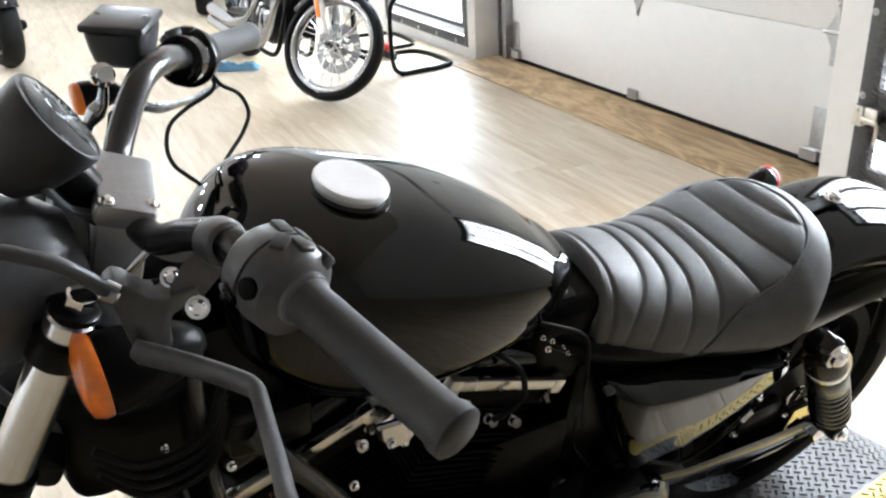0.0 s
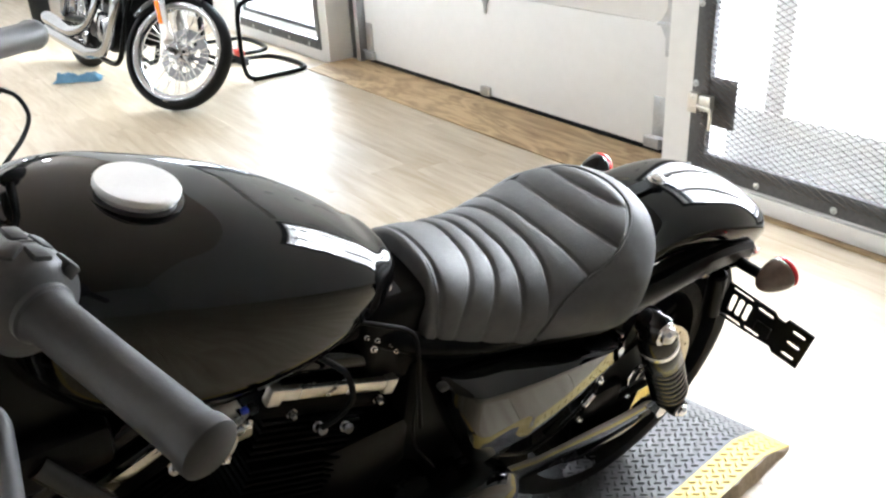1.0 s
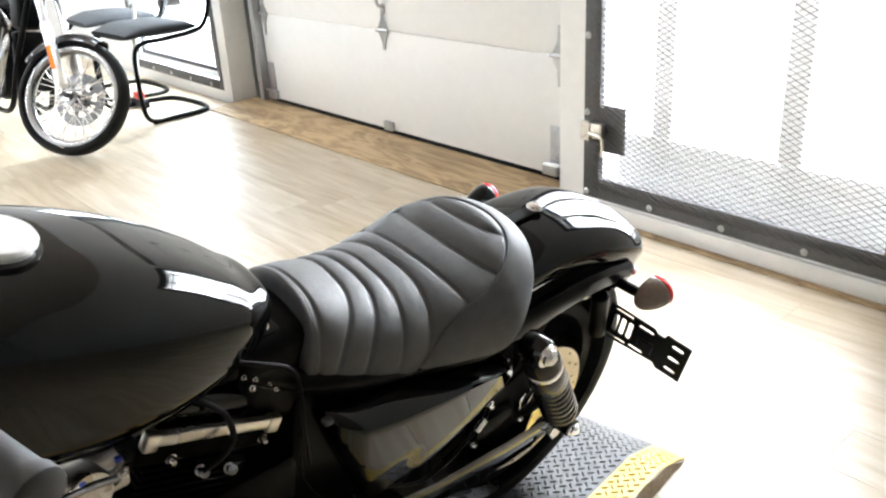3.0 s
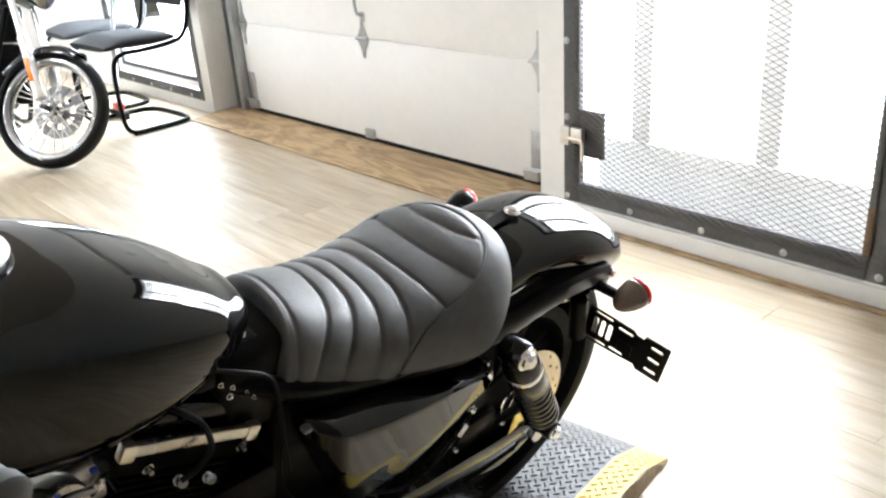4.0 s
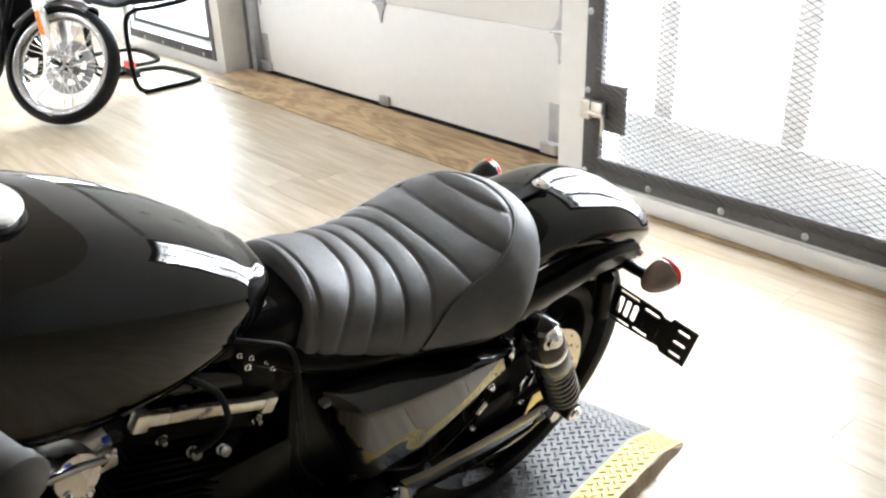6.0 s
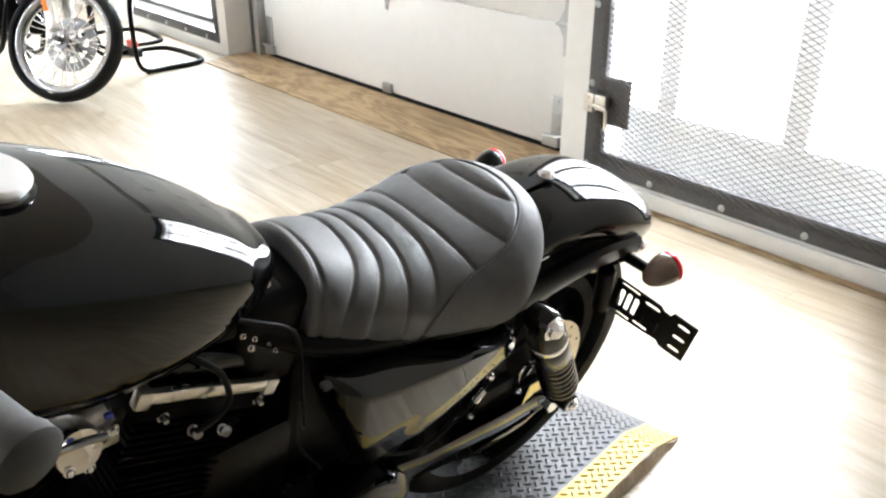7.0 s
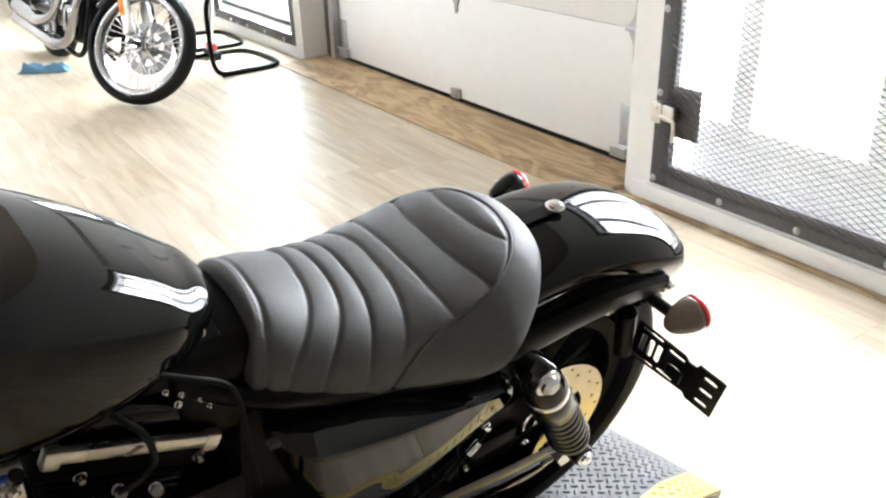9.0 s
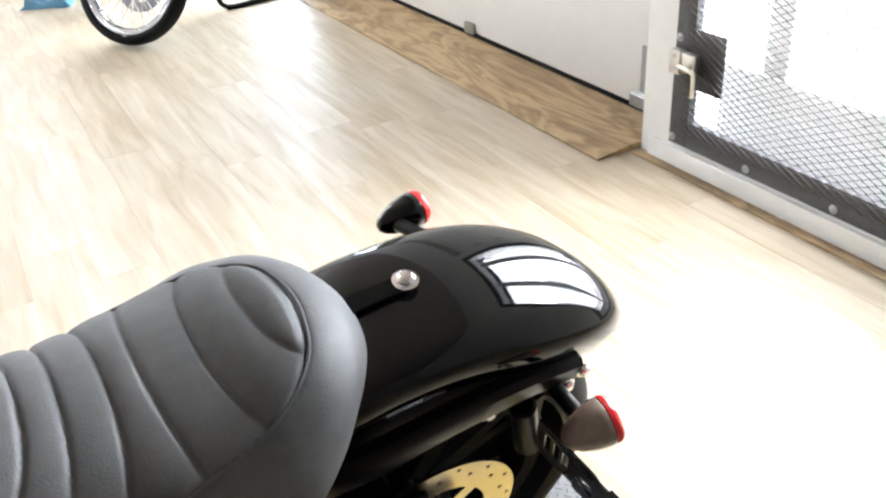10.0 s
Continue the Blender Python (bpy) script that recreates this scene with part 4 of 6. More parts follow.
# --- side cover under the seat ---
# along the cover from front to rear: x, z of the upper edge, the crease under the rolled shoulder, and the lower edge
COVER_TOP = [(0.0, 0.522, 0.672), (0.15, 0.455, 0.660), (0.35, 0.372, 0.641), (0.6, 0.285, 0.618), (0.8, 0.212, 0.600), (0.94, 0.168, 0.590), (1.0, 0.148, 0.578)]
COVER_FOLD = [(0.0, 0.522, 0.662), (0.15, 0.458, 0.642), (0.35, 0.376, 0.622), (0.6, 0.286, 0.606), (0.8, 0.213, 0.594), (0.94, 0.166, 0.580), (1.0, 0.146, 0.566)]
COVER_LOW = [(0.0, 0.518, 0.638), (0.06, 0.492, 0.568), (0.12, 0.456, 0.484), (0.17, 0.432, 0.456), (0.22, 0.416, 0.452), (0.35, 0.356, 0.464), (0.6, 0.272, 0.480), (0.8, 0.186, 0.520), (0.94, 0.140, 0.540), (1.0, 0.136, 0.560)]


def build_side_cover(s, name="side_cover"):
    rings = []
    for i in range(61):
        u = i / 60
        at = lambda tab: (interp([(q[0], q[1]) for q in tab], u), interp([(q[0], q[2]) for q in tab], u))
        (tx, tz), (fx, fz), (lx, lz) = at(COVER_TOP), at(COVER_FOLD), at(COVER_LOW)
        e = min(1.0, u / 0.10, (1 - u) / 0.12) ** 0.5
        lean = max(0.0, 1 - u / 0.45)
        out = 0.124 + 0.040 * e - 0.014 * e * u
        ring = [(tx, 0.098, tz - 0.008), (tx, 0.116, tz)]
        for k in range(1, 9):
            f = k / 9
            a = math.pi / 2 * f
            ring.append((tx + (fx - tx) * f, 0.116 + (out - 0.116) * (0.5 * f + 0.5 * math.sin(a)), tz + (fz - tz) * (0.55 * f + 0.45 * (1 - math.cos(a)))))
        ring.append((fx, out, fz))
        ring.append((fx + (lx - fx) * 0.04, out - 0.006 * e, fz + (lz - fz) * 0.04))
        facet = max(0.0, min(1.0, (0.40 - u) / 0.12))
        for k in range(1, 17):
            f = k / 16
            bend = 0.0085 * facet * max(0.0, min(f, 0.92) - 0.60) / 0.32 + 0.0018 * max(0.0, f - 0.90) / 0.10
            low_y = out - 0.004 * e - 0.011 * e * f - bend * e
            ring.append((fx + (lx - fx) * f, low_y, fz + (lz - fz) * f))
        ring += [(lx, low_y - 0.0005, lz - 0.002), (lx, low_y - 0.003, lz - 0.008), (lx, low_y - 0.010, lz - 0.013), (lx, 0.070, lz + 0.004)]
        rings.append([(x, s * y, z) for x, y, z in ring])
    c = B(name, loft(rings), BLACK_GLOSS, "gloss black triangular side cover", smooth=32)
    part("latch_tab", box((0.014, 0.014, 0.009), (0.524, s * 0.126, 0.664), 0.003), GREY_SATIN, c)
    part("grommet", rod((0.160, s * 0.120, 0.592), (0.158, s * 0.135, 0.592), 0.006, 12), CHROME, c)


build_side_cover(1)
build_side_cover(-1)

# --- swingarm, frame and belt guard ---


def frame_tubes():
    fr = empty("frame")
    fr.parent = bike
    fr["label"] = "black welded steel tube frame"
    part("backbone", tube([(1.07, 0, 0.90), (0.90, 0, 0.83), (0.70, 0, 0.76), (0.55, 0, 0.73)], 0.030, 16), BLACK_SATIN, fr)
    part("steering_head", rod((1.045, 0, 0.98), (1.125, 0, 0.80), 0.036, 24), BLACK_SATIN, fr)
    for s in (1, -1):
        part("down_tube", tube([(1.09, s * 0.03, 0.86), (1.10, s * 0.07, 0.70), (1.09, s * 0.11, 0.40), (1.05, s * 0.12, 0.20), (0.95, s * 0.12, 0.155), (0.60, s * 0.12, 0.155), (0.45, s * 0.12, 0.22)], 0.016, 14), BLACK_SATIN, fr)
        part("seat_rail", tube([(0.60, s * 0.06, 0.74), (0.50, s * 0.095, 0.70), (0.36, s * 0.105, 0.665), (0.20, s * 0.105, 0.640)], 0.016, 14), BLACK_SATIN, fr)
        part("rear_down_tube", tube([(0.53, s * 0.06, 0.71), (0.51, s * 0.065, 0.55), (0.48, s * 0.08, 0.38), (0.45, s * 0.12, 0.22)], 0.014, 14), BLACK_SATIN, fr)
        arm = []
        for x, y, z, h in ((0.47, 0.105, 0.355, 0.048), (0.30, 0.123, 0.330, 0.060), (0.12, 0.130, 0.318, 0.070), (0.0, 0.132, 0.322, 0.066), (-0.035, 0.132, 0.335, 0.040)):
            arm.append([(x, s * (y + dy), z + dz * h) for dy, dz in ((-0.030, -0.95), (-0.024, -1.0), (-0.020, -0.95), (0.0105, 0.28), (0.0178, 0.95), (0.0165, 1.0), (-0.012, 0.2))])
        part("swingarm", loft(arm), BLACK_GLOSS, fr, "gloss black swingarm", 50)
        part("axle_plate", box((0.10, 0.014, 0.055), (-0.02, s * 0.135, 0.346), 0.006), BLACK_SATIN, fr)
        part("axle_nut", rod((0.0, s * 0.14, 0.346), (0.0, s * 0.162, 0.346), 0.017, 6, bevel=0.002), CHROME, fr)
    part("cross_plate", box((0.06, 0.20, 0.05), (0.47, 0, 0.40), 0.01), BLACK_SATIN, fr)
    part("electrics_box", box((0.26, 0.17, 0.34), (0.42, 0, 0.51), 0.02), BLACK_SATIN, fr)
    part("chain_case", box((0.10, 0.20, 0.12), (0.26, 0, 0.62), 0.02), BLACK_SATIN, fr)
    part("side_stand", tube([(0.60, 0.13, 0.16), (0.52, 0.22, 0.15), (0.44, 0.305, 0.118)], [0.013, 0.012, 0.010], 12), BLACK_SATIN, fr)
    part("stand_foot", box((0.06, 0.035, 0.012), (0.43, 0.315, 0.114), 0.004), BLACK_SATIN, fr)
    # rear brake caliper and its bracket, with a bright banjo and line
    part("caliper", box((0.10, 0.040, 0.060), (0.140, 0.105, 0.415), 0.014), BLACK_SATIN, fr)
    carrier = [(0.02, 0.30), (0.10, 0.26), (0.17, 0.30), (0.19, 0.40), (0.15, 0.47), (0.06, 0.505), (0.015, 0.49), (0.005, 0.40)]
    part("caliper_carrier", slab(carrier, [], 0.006, Matrix(((1, 0, 0, 0), (0, 0, -1, 0.106), (0, 1, 0, 0), (0, 0, 0, 1)))), BLACK_SATIN, fr)
    part("caliper_plate", box((0.16, 0.008, 0.030), (0.08, 0.116, 0.395), 0.004), BLACK_SATIN, fr)
    for x, z in ((0.021, 0.409), (0.069, 0.388), (0.166, 0.480), (0.19, 0.395)):
        part("caliper_bolt", bolt_head((x, 0.118, z), (0, 1, 0), 0.0065, 0.009), CHROME, fr)
    part("brake_line", tube([(0.165, 0.118, 0.48), (0.179, 0.125, 0.465), (0.204, 0.125, 0.439), (0.257, 0.125, 0.404), (0.318, 0.125, 0.394), (0.385, 0.120, 0.425), (0.45, 0.11, 0.44)], 0.0036, 10), BLACK_SATIN, fr)
    part("brake_line_clip", tube([(0.074, 0.122, 0.414), (0.082, 0.122, 0.430), (0.080, 0.122, 0.448), (0.064, 0.122, 0.461), (0.051, 0.122, 0.453), (0.060, 0.122, 0.428)], 0.0026, 8, closed=True), CHROME, fr, "bright metal hose clip")
    part("banjo", rod((0.181, 0.127, 0.463), (0.200, 0.127, 0.443), 0.0065, 12), CHROME, fr, "bright banjo fitting")
    return fr


frame_tubes()


# --- engine ---
def finned(axis_from, axis_to, n, hx, hy, name, parent):
    """A cylinder barrel with square cooling fins."""
    m, length = frame_to(axis_from, axis_to)
    x_axis = Vector((0, 1, 0))
    d = (Vector(axis_to) - Vector(axis_from)).normalized()
    f = d.cross(x_axis)
    for k in range(n):
        c = Vector(axis_from) + d * length * (k + 0.5) / n
        mm = Matrix((f, x_axis, d)).transposed().to_4x4()
        mm.translation = c
        part("fin", box((hx * 2, hy * 2, 0.005), (0, 0, 0), 0.0022, 1, None, mm), BLACK_WRINKLE, parent)
    part("barrel", rod(axis_from, axis_to, min(hx, hy) * 0.78, 28), BLACK_WRINKLE, parent)


def build_engine():
    eng = empty("engine")
    eng.parent = bike
    eng["label"] = "black air-cooled twin engine with bright rocker box edges"
    crank = Vector((0.81, 0, 0.36))
    for s, tag in ((-1, "rear"), (1, "front")):
        ax = Vector((s * math.sin(radians(22.5)), 0, math.cos(radians(22.5))))
        f = Vector((ax.z, 0, -ax.x))
        cyl = empty(tag + "_cylinder")
        cyl.parent = eng
        finned(crank + ax * 0.13, crank + ax * 0.245, 10, 0.072, 0.085, "barrel", cyl)
        finned(crank + ax * 0.250, crank + ax * 0.320, 6, 0.080, 0.080, "head", cyl)
        mm = Matrix((f, Vector((0, 1, 0)), ax)).transposed().to_4x4()
        mm.translation = crank + ax * 0.345
        part("rocker_box", box((0.20, 0.165, 0.045), (0, 0, 0.0), 0.010, 2, None, mm), BLACK_WRINKLE, cyl)
        part("rocker_cover", box((0.17, 0.140, 0.045), (0, 0, 0.042), 0.016, 3, None, mm), BLACK_GLOSS, cyl)
        part("bright_edge", box((0.196, 0.012, 0.017), (0, 0.085, 0.024), 0.003, 2, None, mm), BRUSHED, cyl, "bright machined edge")
        for x in (-0.092, 0.088):
            part("edge_lug", box((0.020, 0.016, 0.026), (x, 0.085, 0.022), 0.004, 2, None, mm), BRUSHED, cyl)
        for x, z in ((-0.085, -0.002), (0.050, -0.010)):
            p = mm @ Vector((x, 0.084, z))
            part("head_bolt", bolt_head(p, (0, 1, 0), 0.0055, 0.012), CHROME_DIM, cyl)
        part("exhaust_stub", tube([mm @ Vector((s * 0.07, -0.04, -0.05)), mm @ Vector((s * 0.14, -0.09, -0.07)), mm @ Vector((s * 0.15, -0.15, -0.18))], 0.024, 16), BLACK_SATIN, cyl)
    # crankcase and primary cover
    sec = []
    for y, f in ((-0.12, 0.92), (-0.11, 1.0), (0.10, 1.0), (0.115, 0.97)):
        sec.append([(0.80 + 0.20 * f * math.cos(a) * (1.15 if math.cos(a) < 0 else 1), y, 0.34 + 0.15 * f * math.sin(a)) for a in [k * math.tau / 32 for k in range(32)]])
    part("crankcase", loft(sec), BLACK_SATIN, eng)
    prim = []
    for y, f in ((0.10, 1.0), (0.150, 1.0), (0.165, 0.96), (0.172, 0.86), (0.174, 0.5)):
        ring = []
        for k in range(48):
            a = k * math.tau / 48
            x = 0.66 + (0.21 if math.cos(a) > 0 else -0.21) + 0.11 * f * math.cos(a)
            z = 0.33 + 0.105 * f * math.sin(a)
            ring.append((0.66 + (x - 0.66) * f, y, z))
        prim.append(ring)
    part("primary_cover", loft(prim), BLACK_GLOSS, eng, "gloss black oval primary cover")
    for k in range(10):
        a = k * math.tau / 10
        part("cover_bolt", bolt_head((0.66 + 0.30 * math.cos(a), 0.160, 0.33 + 0.092 * math.sin(a)), (0, 1, 0), 0.007, 0.010), CHROME, eng)
    # intake, plugs and their leads
    part("intake", tube([(0.73, 0.0, 0.66), (0.81, 0.0, 0.64), (0.89, 0.0, 0.66)], 0.026, 16), BRUSHED, eng, "cast intake manifold")
    body = part("throttle_body", lathe([(0, 0), (0.026, 0), (0.030, 0.08), (0.030, 0.3), (0.024, 0.36), (0.024, 0.62), (0.029, 0.68), (0.029, 0.94), (0.026, 1), (0, 1)], (0.845, 0.01, 0.690), (0.830, 0.105, 0.715), 28), BRUSHED, eng, "bare cast throttle body")
    part("injector", lathe([(0, 0), (0.009, 0), (0.009, 0.3), (0.006, 0.35), (0.006, 0.7), (0.008, 0.75), (0.008, 1), (0, 1)], (0.800, 0.08, 0.690), (0.785, 0.100, 0.745), 14), CHROME_DIM, body)
    part("flange", box((0.050, 0.012, 0.034), (0.805, 0.085, 0.700), 0.005, 2), BRUSHED, body)
    part("linkage", tube([(0.860, 0.105, 0.730), (0.835, 0.118, 0.745), (0.805, 0.115, 0.735)], 0.005, 10), CHROME_DIM, body)
    for q in ((0.845, 0.112, 0.700), (0.82, 0.098, 0.675), (0.79, 0.095, 0.715)):
        part("screw", bolt_head(q, (0, 1, 0.2), 0.005, 0.006), CHROME, body)
    part("connector", box((0.009, 0.007, 0.007), (0.797, 0.105, 0.752), 0.002), BLUE_PLUG, eng, "blue connector")
    part("connector", box((0.008, 0.007, 0.007), (0.840, 0.112, 0.745), 0.002), BLUE_PLUG, eng, "blue connector")
    for a, b in (((0.694, 0.084, 0.646), (0.694, 0.106, 0.658)), ((0.656, 0.090, 0.629), (0.656, 0.107, 0.639))):
        part("plug", lathe([(0, 0), (0.0075, 0), (0.0075, 0.4), (0.005, 0.45), (0.005, 0.8), (0.007, 0.82), (0.007, 0.95), (0, 1)], a, b, 14), CHROME_DIM, eng, "chrome fitting")
    for x, z, r in ((0.634, 0.782, 0.0026), (0.618, 0.770, 0.0024), (0.622, 0.757, 0.0034), (0.598, 0.752, 0.0016), (0.588, 0.737, 0.0022)):
        part("terminal", bolt_head((x, 0.098, z), (0.1, 1, 0.3), r, 0.006), CHROME, eng, "small bright terminal")
    part("plug_lead", tube([(0.7, 0.05, 0.775), (0.688, 0.078, 0.76), (0.676, 0.094, 0.754), (0.662, 0.104, 0.737), (0.656, 0.11, 0.704), (0.665, 0.11, 0.684), (0.682, 0.108, 0.67), (0.698, 0.106, 0.665)], 0.0042, 12), RUBBER, eng, "black rubber plug lead")
    part("hose", tube([(0.66, 0.07, 0.80), (0.61, 0.097, 0.790), (0.568, 0.100, 0.762), (0.552, 0.100, 0.72), (0.542, 0.100, 0.64), (0.530, 0.100, 0.56)], 0.0031, 12), RUBBER, eng, "black rubber breather hose")
    part("hose", tube([(0.545, 0.10, 0.62), (0.548, 0.105, 0.57), (0.535, 0.105, 0.52), (0.50, 0.11, 0.46)], 0.0022, 10), RUBBER, eng)
    part("starter", lathe([(0, 0), (0.034, 0), (0.038, 0.08), (0.038, 0.92), (0.034, 1), (0, 1)], (0.55, -0.10, 0.44), (0.55, 0.12, 0.44), 24), BLACK_GLOSS, eng)
    # black box added to close a gap where bright floor showed through
    part("gearbox", box((0.15, 0.18, 0.30), (0.605, -0.005, 0.42), 0.02), BLACK_SATIN, eng)
    part("horn", lathe([(0, 0), (0.03, 0), (0.05, 0.3), (0.053, 0.8), (0.045, 1), (0, 1.02)], (0.81, 0.10, 0.53), (0.81, 0.155, 0.53), 32), BLACK_GLOSS, eng, "round black horn cover")
    part("regulator", box((0.05, 0.17, 0.20), (1.055, 0, 0.56), 0.012), BLACK_SATIN, eng)
    for k in range(7):
        part("regulator_fin", box((0.018, 0.16, 0.006), (1.085, 0, 0.48 + 0.026 * k), 0.002, 1), BLACK_SATIN, eng)
    part("neck_cover", loft([[(x, y * w, z) for y, z in ((-0.06, 0.70), (0.06, 0.70), (0.075, 0.80), (0.05, 0.90), (-0.05, 0.90), (-0.075, 0.80))] for x, w in ((0.93, 0.8), (0.97, 1.0), (1.06, 1.0), (1.09, 0.8))]), BLACK_SATIN, eng)
    part("coil", box((0.10, 0.05, 0.06), (0.985, 0.075, 0.775), 0.012), BLACK_SATIN, eng)
    part("upper_pipe", tube([(1.01, 0.10, 0.79), (0.982, 0.116, 0.754), (0.951, 0.12, 0.703), (0.917, 0.12, 0.64), (0.89, 0.12, 0.58)], 0.013, 14), BAR_PAINT, eng, "dark grey oil line")
    part("front_conduit", tube([(1.055, 0.098, 0.90), (1.058, 0.10, 0.879), (1.056, 0.10, 0.791), (1.051, 0.10, 0.694), (1.04, 0.10, 0.60)], 0.0085, 14), BAR_PAINT, eng, "black painted conduit")
    for x, z, r in ((1.098, 0.820, 0.0035), (1.079, 0.770, 0.0045), (1.036, 0.758, 0.0045), (0.884, 0.713, 0.0060), (0.894, 0.642, 0.0050)):
        part("front_bolt", lathe([(0, 0), (r * 1.3, 0), (r * 1.3, 0.4), (r * 0.8, 0.5), (r * 0.7, 0.9), (0, 1)], (x, 0.108, z), (x - 0.002, 0.119, z + 0.006), 12), CHROME, eng, "chrome bolt")
    # invented black block that keeps the space behind the fork dark
    part("neck_filler", box((0.15, 0.15, 0.15), (1.12, 0.0, 0.792), 0.03, 3), BLACK_SATIN, eng)
    part("footrest", tube([(0.60, 0.15, 0.25), (0.60, 0.30, 0.25)], 0.016, 14), RUBBER, eng)
    for s in (1,):
        part("pipe", tube([(0.98, -0.07, 0.62), (1.06, -0.12, 0.55), (1.02, -0.16, 0.30), (0.70, -0.18, 0.22), (0.20, -0.19, 0.24), (-0.15, -0.19, 0.26)], [0.024, 0.024, 0.026, 0.04, 0.046, 0.044], 18), BLACK_SATIN, eng, "black exhaust pipe and silencer")
    return eng


build_engine()


# --- fork, front wheel, bars and instruments ---
def build_front():
    fork = empty("front_fork")
    fork.parent = bike
    fork["label"] = "telescopic fork with polished tubes and black yokes"
    ax = Vector((1.490, 0, GROUND + 0.325))
    for s in (1, -1):
        dx = 0.016 * s
        top = Vector((1.129 + dx, s * 0.108, 1.020))
        low = Vector((ax.x - 0.02 + dx, s * 0.108, ax.z + 0.02))
        d = (low - top).normalized()
        part("tube", rod(top, top + d * 0.47, 0.0205, 24), FORK_METAL, fork, "polished fork tube")
        part("slider", lathe([(0.024, 0), (0.028, 0.03), (0.028, 0.92), (0.02, 1), (0, 1)], top + d * 0.43, low, 24), BLACK_SATIN, fork)
        part("fork_cap", lathe([(0.021, 0), (0.021, 0.35), (0.016, 0.5), (0, 0.5)], top, top - d * 0.016, 24), BLACK_SATIN, fork)
        part("fork_cap_nut", lathe([(0, 0), (0.013, 0), (0.013, 0.8), (0.010, 1), (0, 1)], top - d * 0.008, top - d * 0.022, 6), CHROME, fork, "chrome fork cap nut")
        part("boot", lathe([(0.024, 0), (0.031, 0.1), (0.026, 0.2), (0.031, 0.3), (0.026, 0.4), (0.031, 0.5), (0.026, 0.6), (0.031, 0.7), (0.026, 0.8), (0.031, 0.92), (0.026, 1.0)], top + d * 0.30, top + d * 0.44, 24), RUBBER, fork)
        for f, hh in ((0.035, 0.03), (0.20, 0.035)):
            part("yoke_clamp", lathe([(0.0205, 0), (0.026, 0.1), (0.026, 0.9), (0.0205, 1)], top + d * (f - hh / 2), top + d * (f + hh / 2), 24), BLACK_SATIN, fork)
    part("top_yoke", box((0.075, 0.215, 0.026), (0, 0, 0), 0.010, 2, None, Matrix.Translation((1.122, 0, 0.990)) @ pose(0, 0, 0, 0, -29, -9)), BLACK_SATIN, fork)
    part("lower_yoke", box((0.075, 0.215, 0.032), (0, 0, 0), 0.010, 2, None, Matrix.Translation((1.207, 0, 0.840)) @ pose(0, 0, 0, 0, -29, -9)), BLACK_SATIN, fork)
    # headlamp
    part("headlamp", lathe([(0, 0), (0.035, 0.02), (0.062, 0.2), (0.076, 0.5), (0.081, 0.85), (0.083, 0.95), (0.076, 1.0), (0, 1.04)], (1.125, 0.015, 1.020), (1.265, 0.035, 1.005), 40), GREY_SATIN, fork, "satin grey bowl headlamp")
    hoses = [[(1.08, 0.16, 1.07), (1.15, 0.10, 1.03), (1.18, 0.03, 0.96), (1.12, 0.04, 0.85)], [(1.14, 0.155, 1.06), (1.21, 0.10, 1.07), (1.25, 0.03, 1.04), (1.23, -0.06, 0.98), (1.15, -0.08, 0.88)]]
    part("clutch_cable", tube(hoses[0], 0.006, 10), RUBBER, fork)
    part("clutch_cable", tube([(1.120, 0.184, 1.097), (1.132, 0.184, 1.114), (1.148, 0.182, 1.130), (1.164, 0.178, 1.138), (1.185, 0.165, 1.138), (1.225, 0.12, 1.10), (1.24, 0.08, 1.02), (1.22, 0.06, 0.90), (1.12, 0.07, 0.75)], 0.0058, 12), GREY_SATIN, fork, "grey-black sheathed cable")
    for k in range(4):
        part("cable", tube([(1.16, 0.12, 0.86 - 0.012 * k), (1.12, 0.13, 0.83 - 0.016 * k), (1.06, 0.12, 0.83 - 0.016 * k), (1.03, 0.09, 0.86 - 0.012 * k)], 0.005, 8), RUBBER, fork)
    steer = Matrix.Translation(ax) @ Matrix.Rotation(radians(-11), 4, Vector((-0.5, 0, 0.866))) @ Matrix.Translation(-ax)
    build_wheel("front_wheel", bike, ax, 0.325, 0.105, 0.245, True, BLACK_GLOSS, "black cast front wheel", steer=steer, discs=((0.06, 0.145),), hub_w=0.06)
    rings = []
    for i in range(31):
        a = radians(28 + 118 * i / 30)
        ring = []
        for k in range(15):
            u = -1 + 2 * k / 14
            r = 0.352 - 0.045 * abs(u) ** 2.4
            ring.append(steer @ (ax + Vector((r * math.cos(a), 0.070 * math.sin(u * 1.5), r * math.sin(a)))))
        ring += [p - (p - steer @ ax).normalized() * 0.003 for p in reversed(ring)]
        rings.append(ring)
    B("front_fender", loft(rings), BLACK_GLOSS, "gloss black front fender", smooth=60)

    # handlebar
    bar = empty("handlebar")
    bar.parent = bike
    bar["label"] = "black handlebar turned slightly, with grips and levers"
    left = [(1.076, 0.025, 1.040), (1.066, 0.075, 1.050), (1.045, 0.125, 1.085), (1.027, 0.18, 1.112), (1.000, 0.255, 1.112), (0.955, 0.400, 1.105)]
    right = [(1.080, -0.025, 1.040), (1.068, -0.075, 1.055), (1.030, -0.125, 1.098), (0.992, -0.175, 1.092), (0.945, -0.255, 1.052), (0.835, -0.425, 0.985)]
    part("tube", tube(list(reversed(left)) + right, 0.0140, 16), BAR_PAINT, bar, "black painted bar tube")
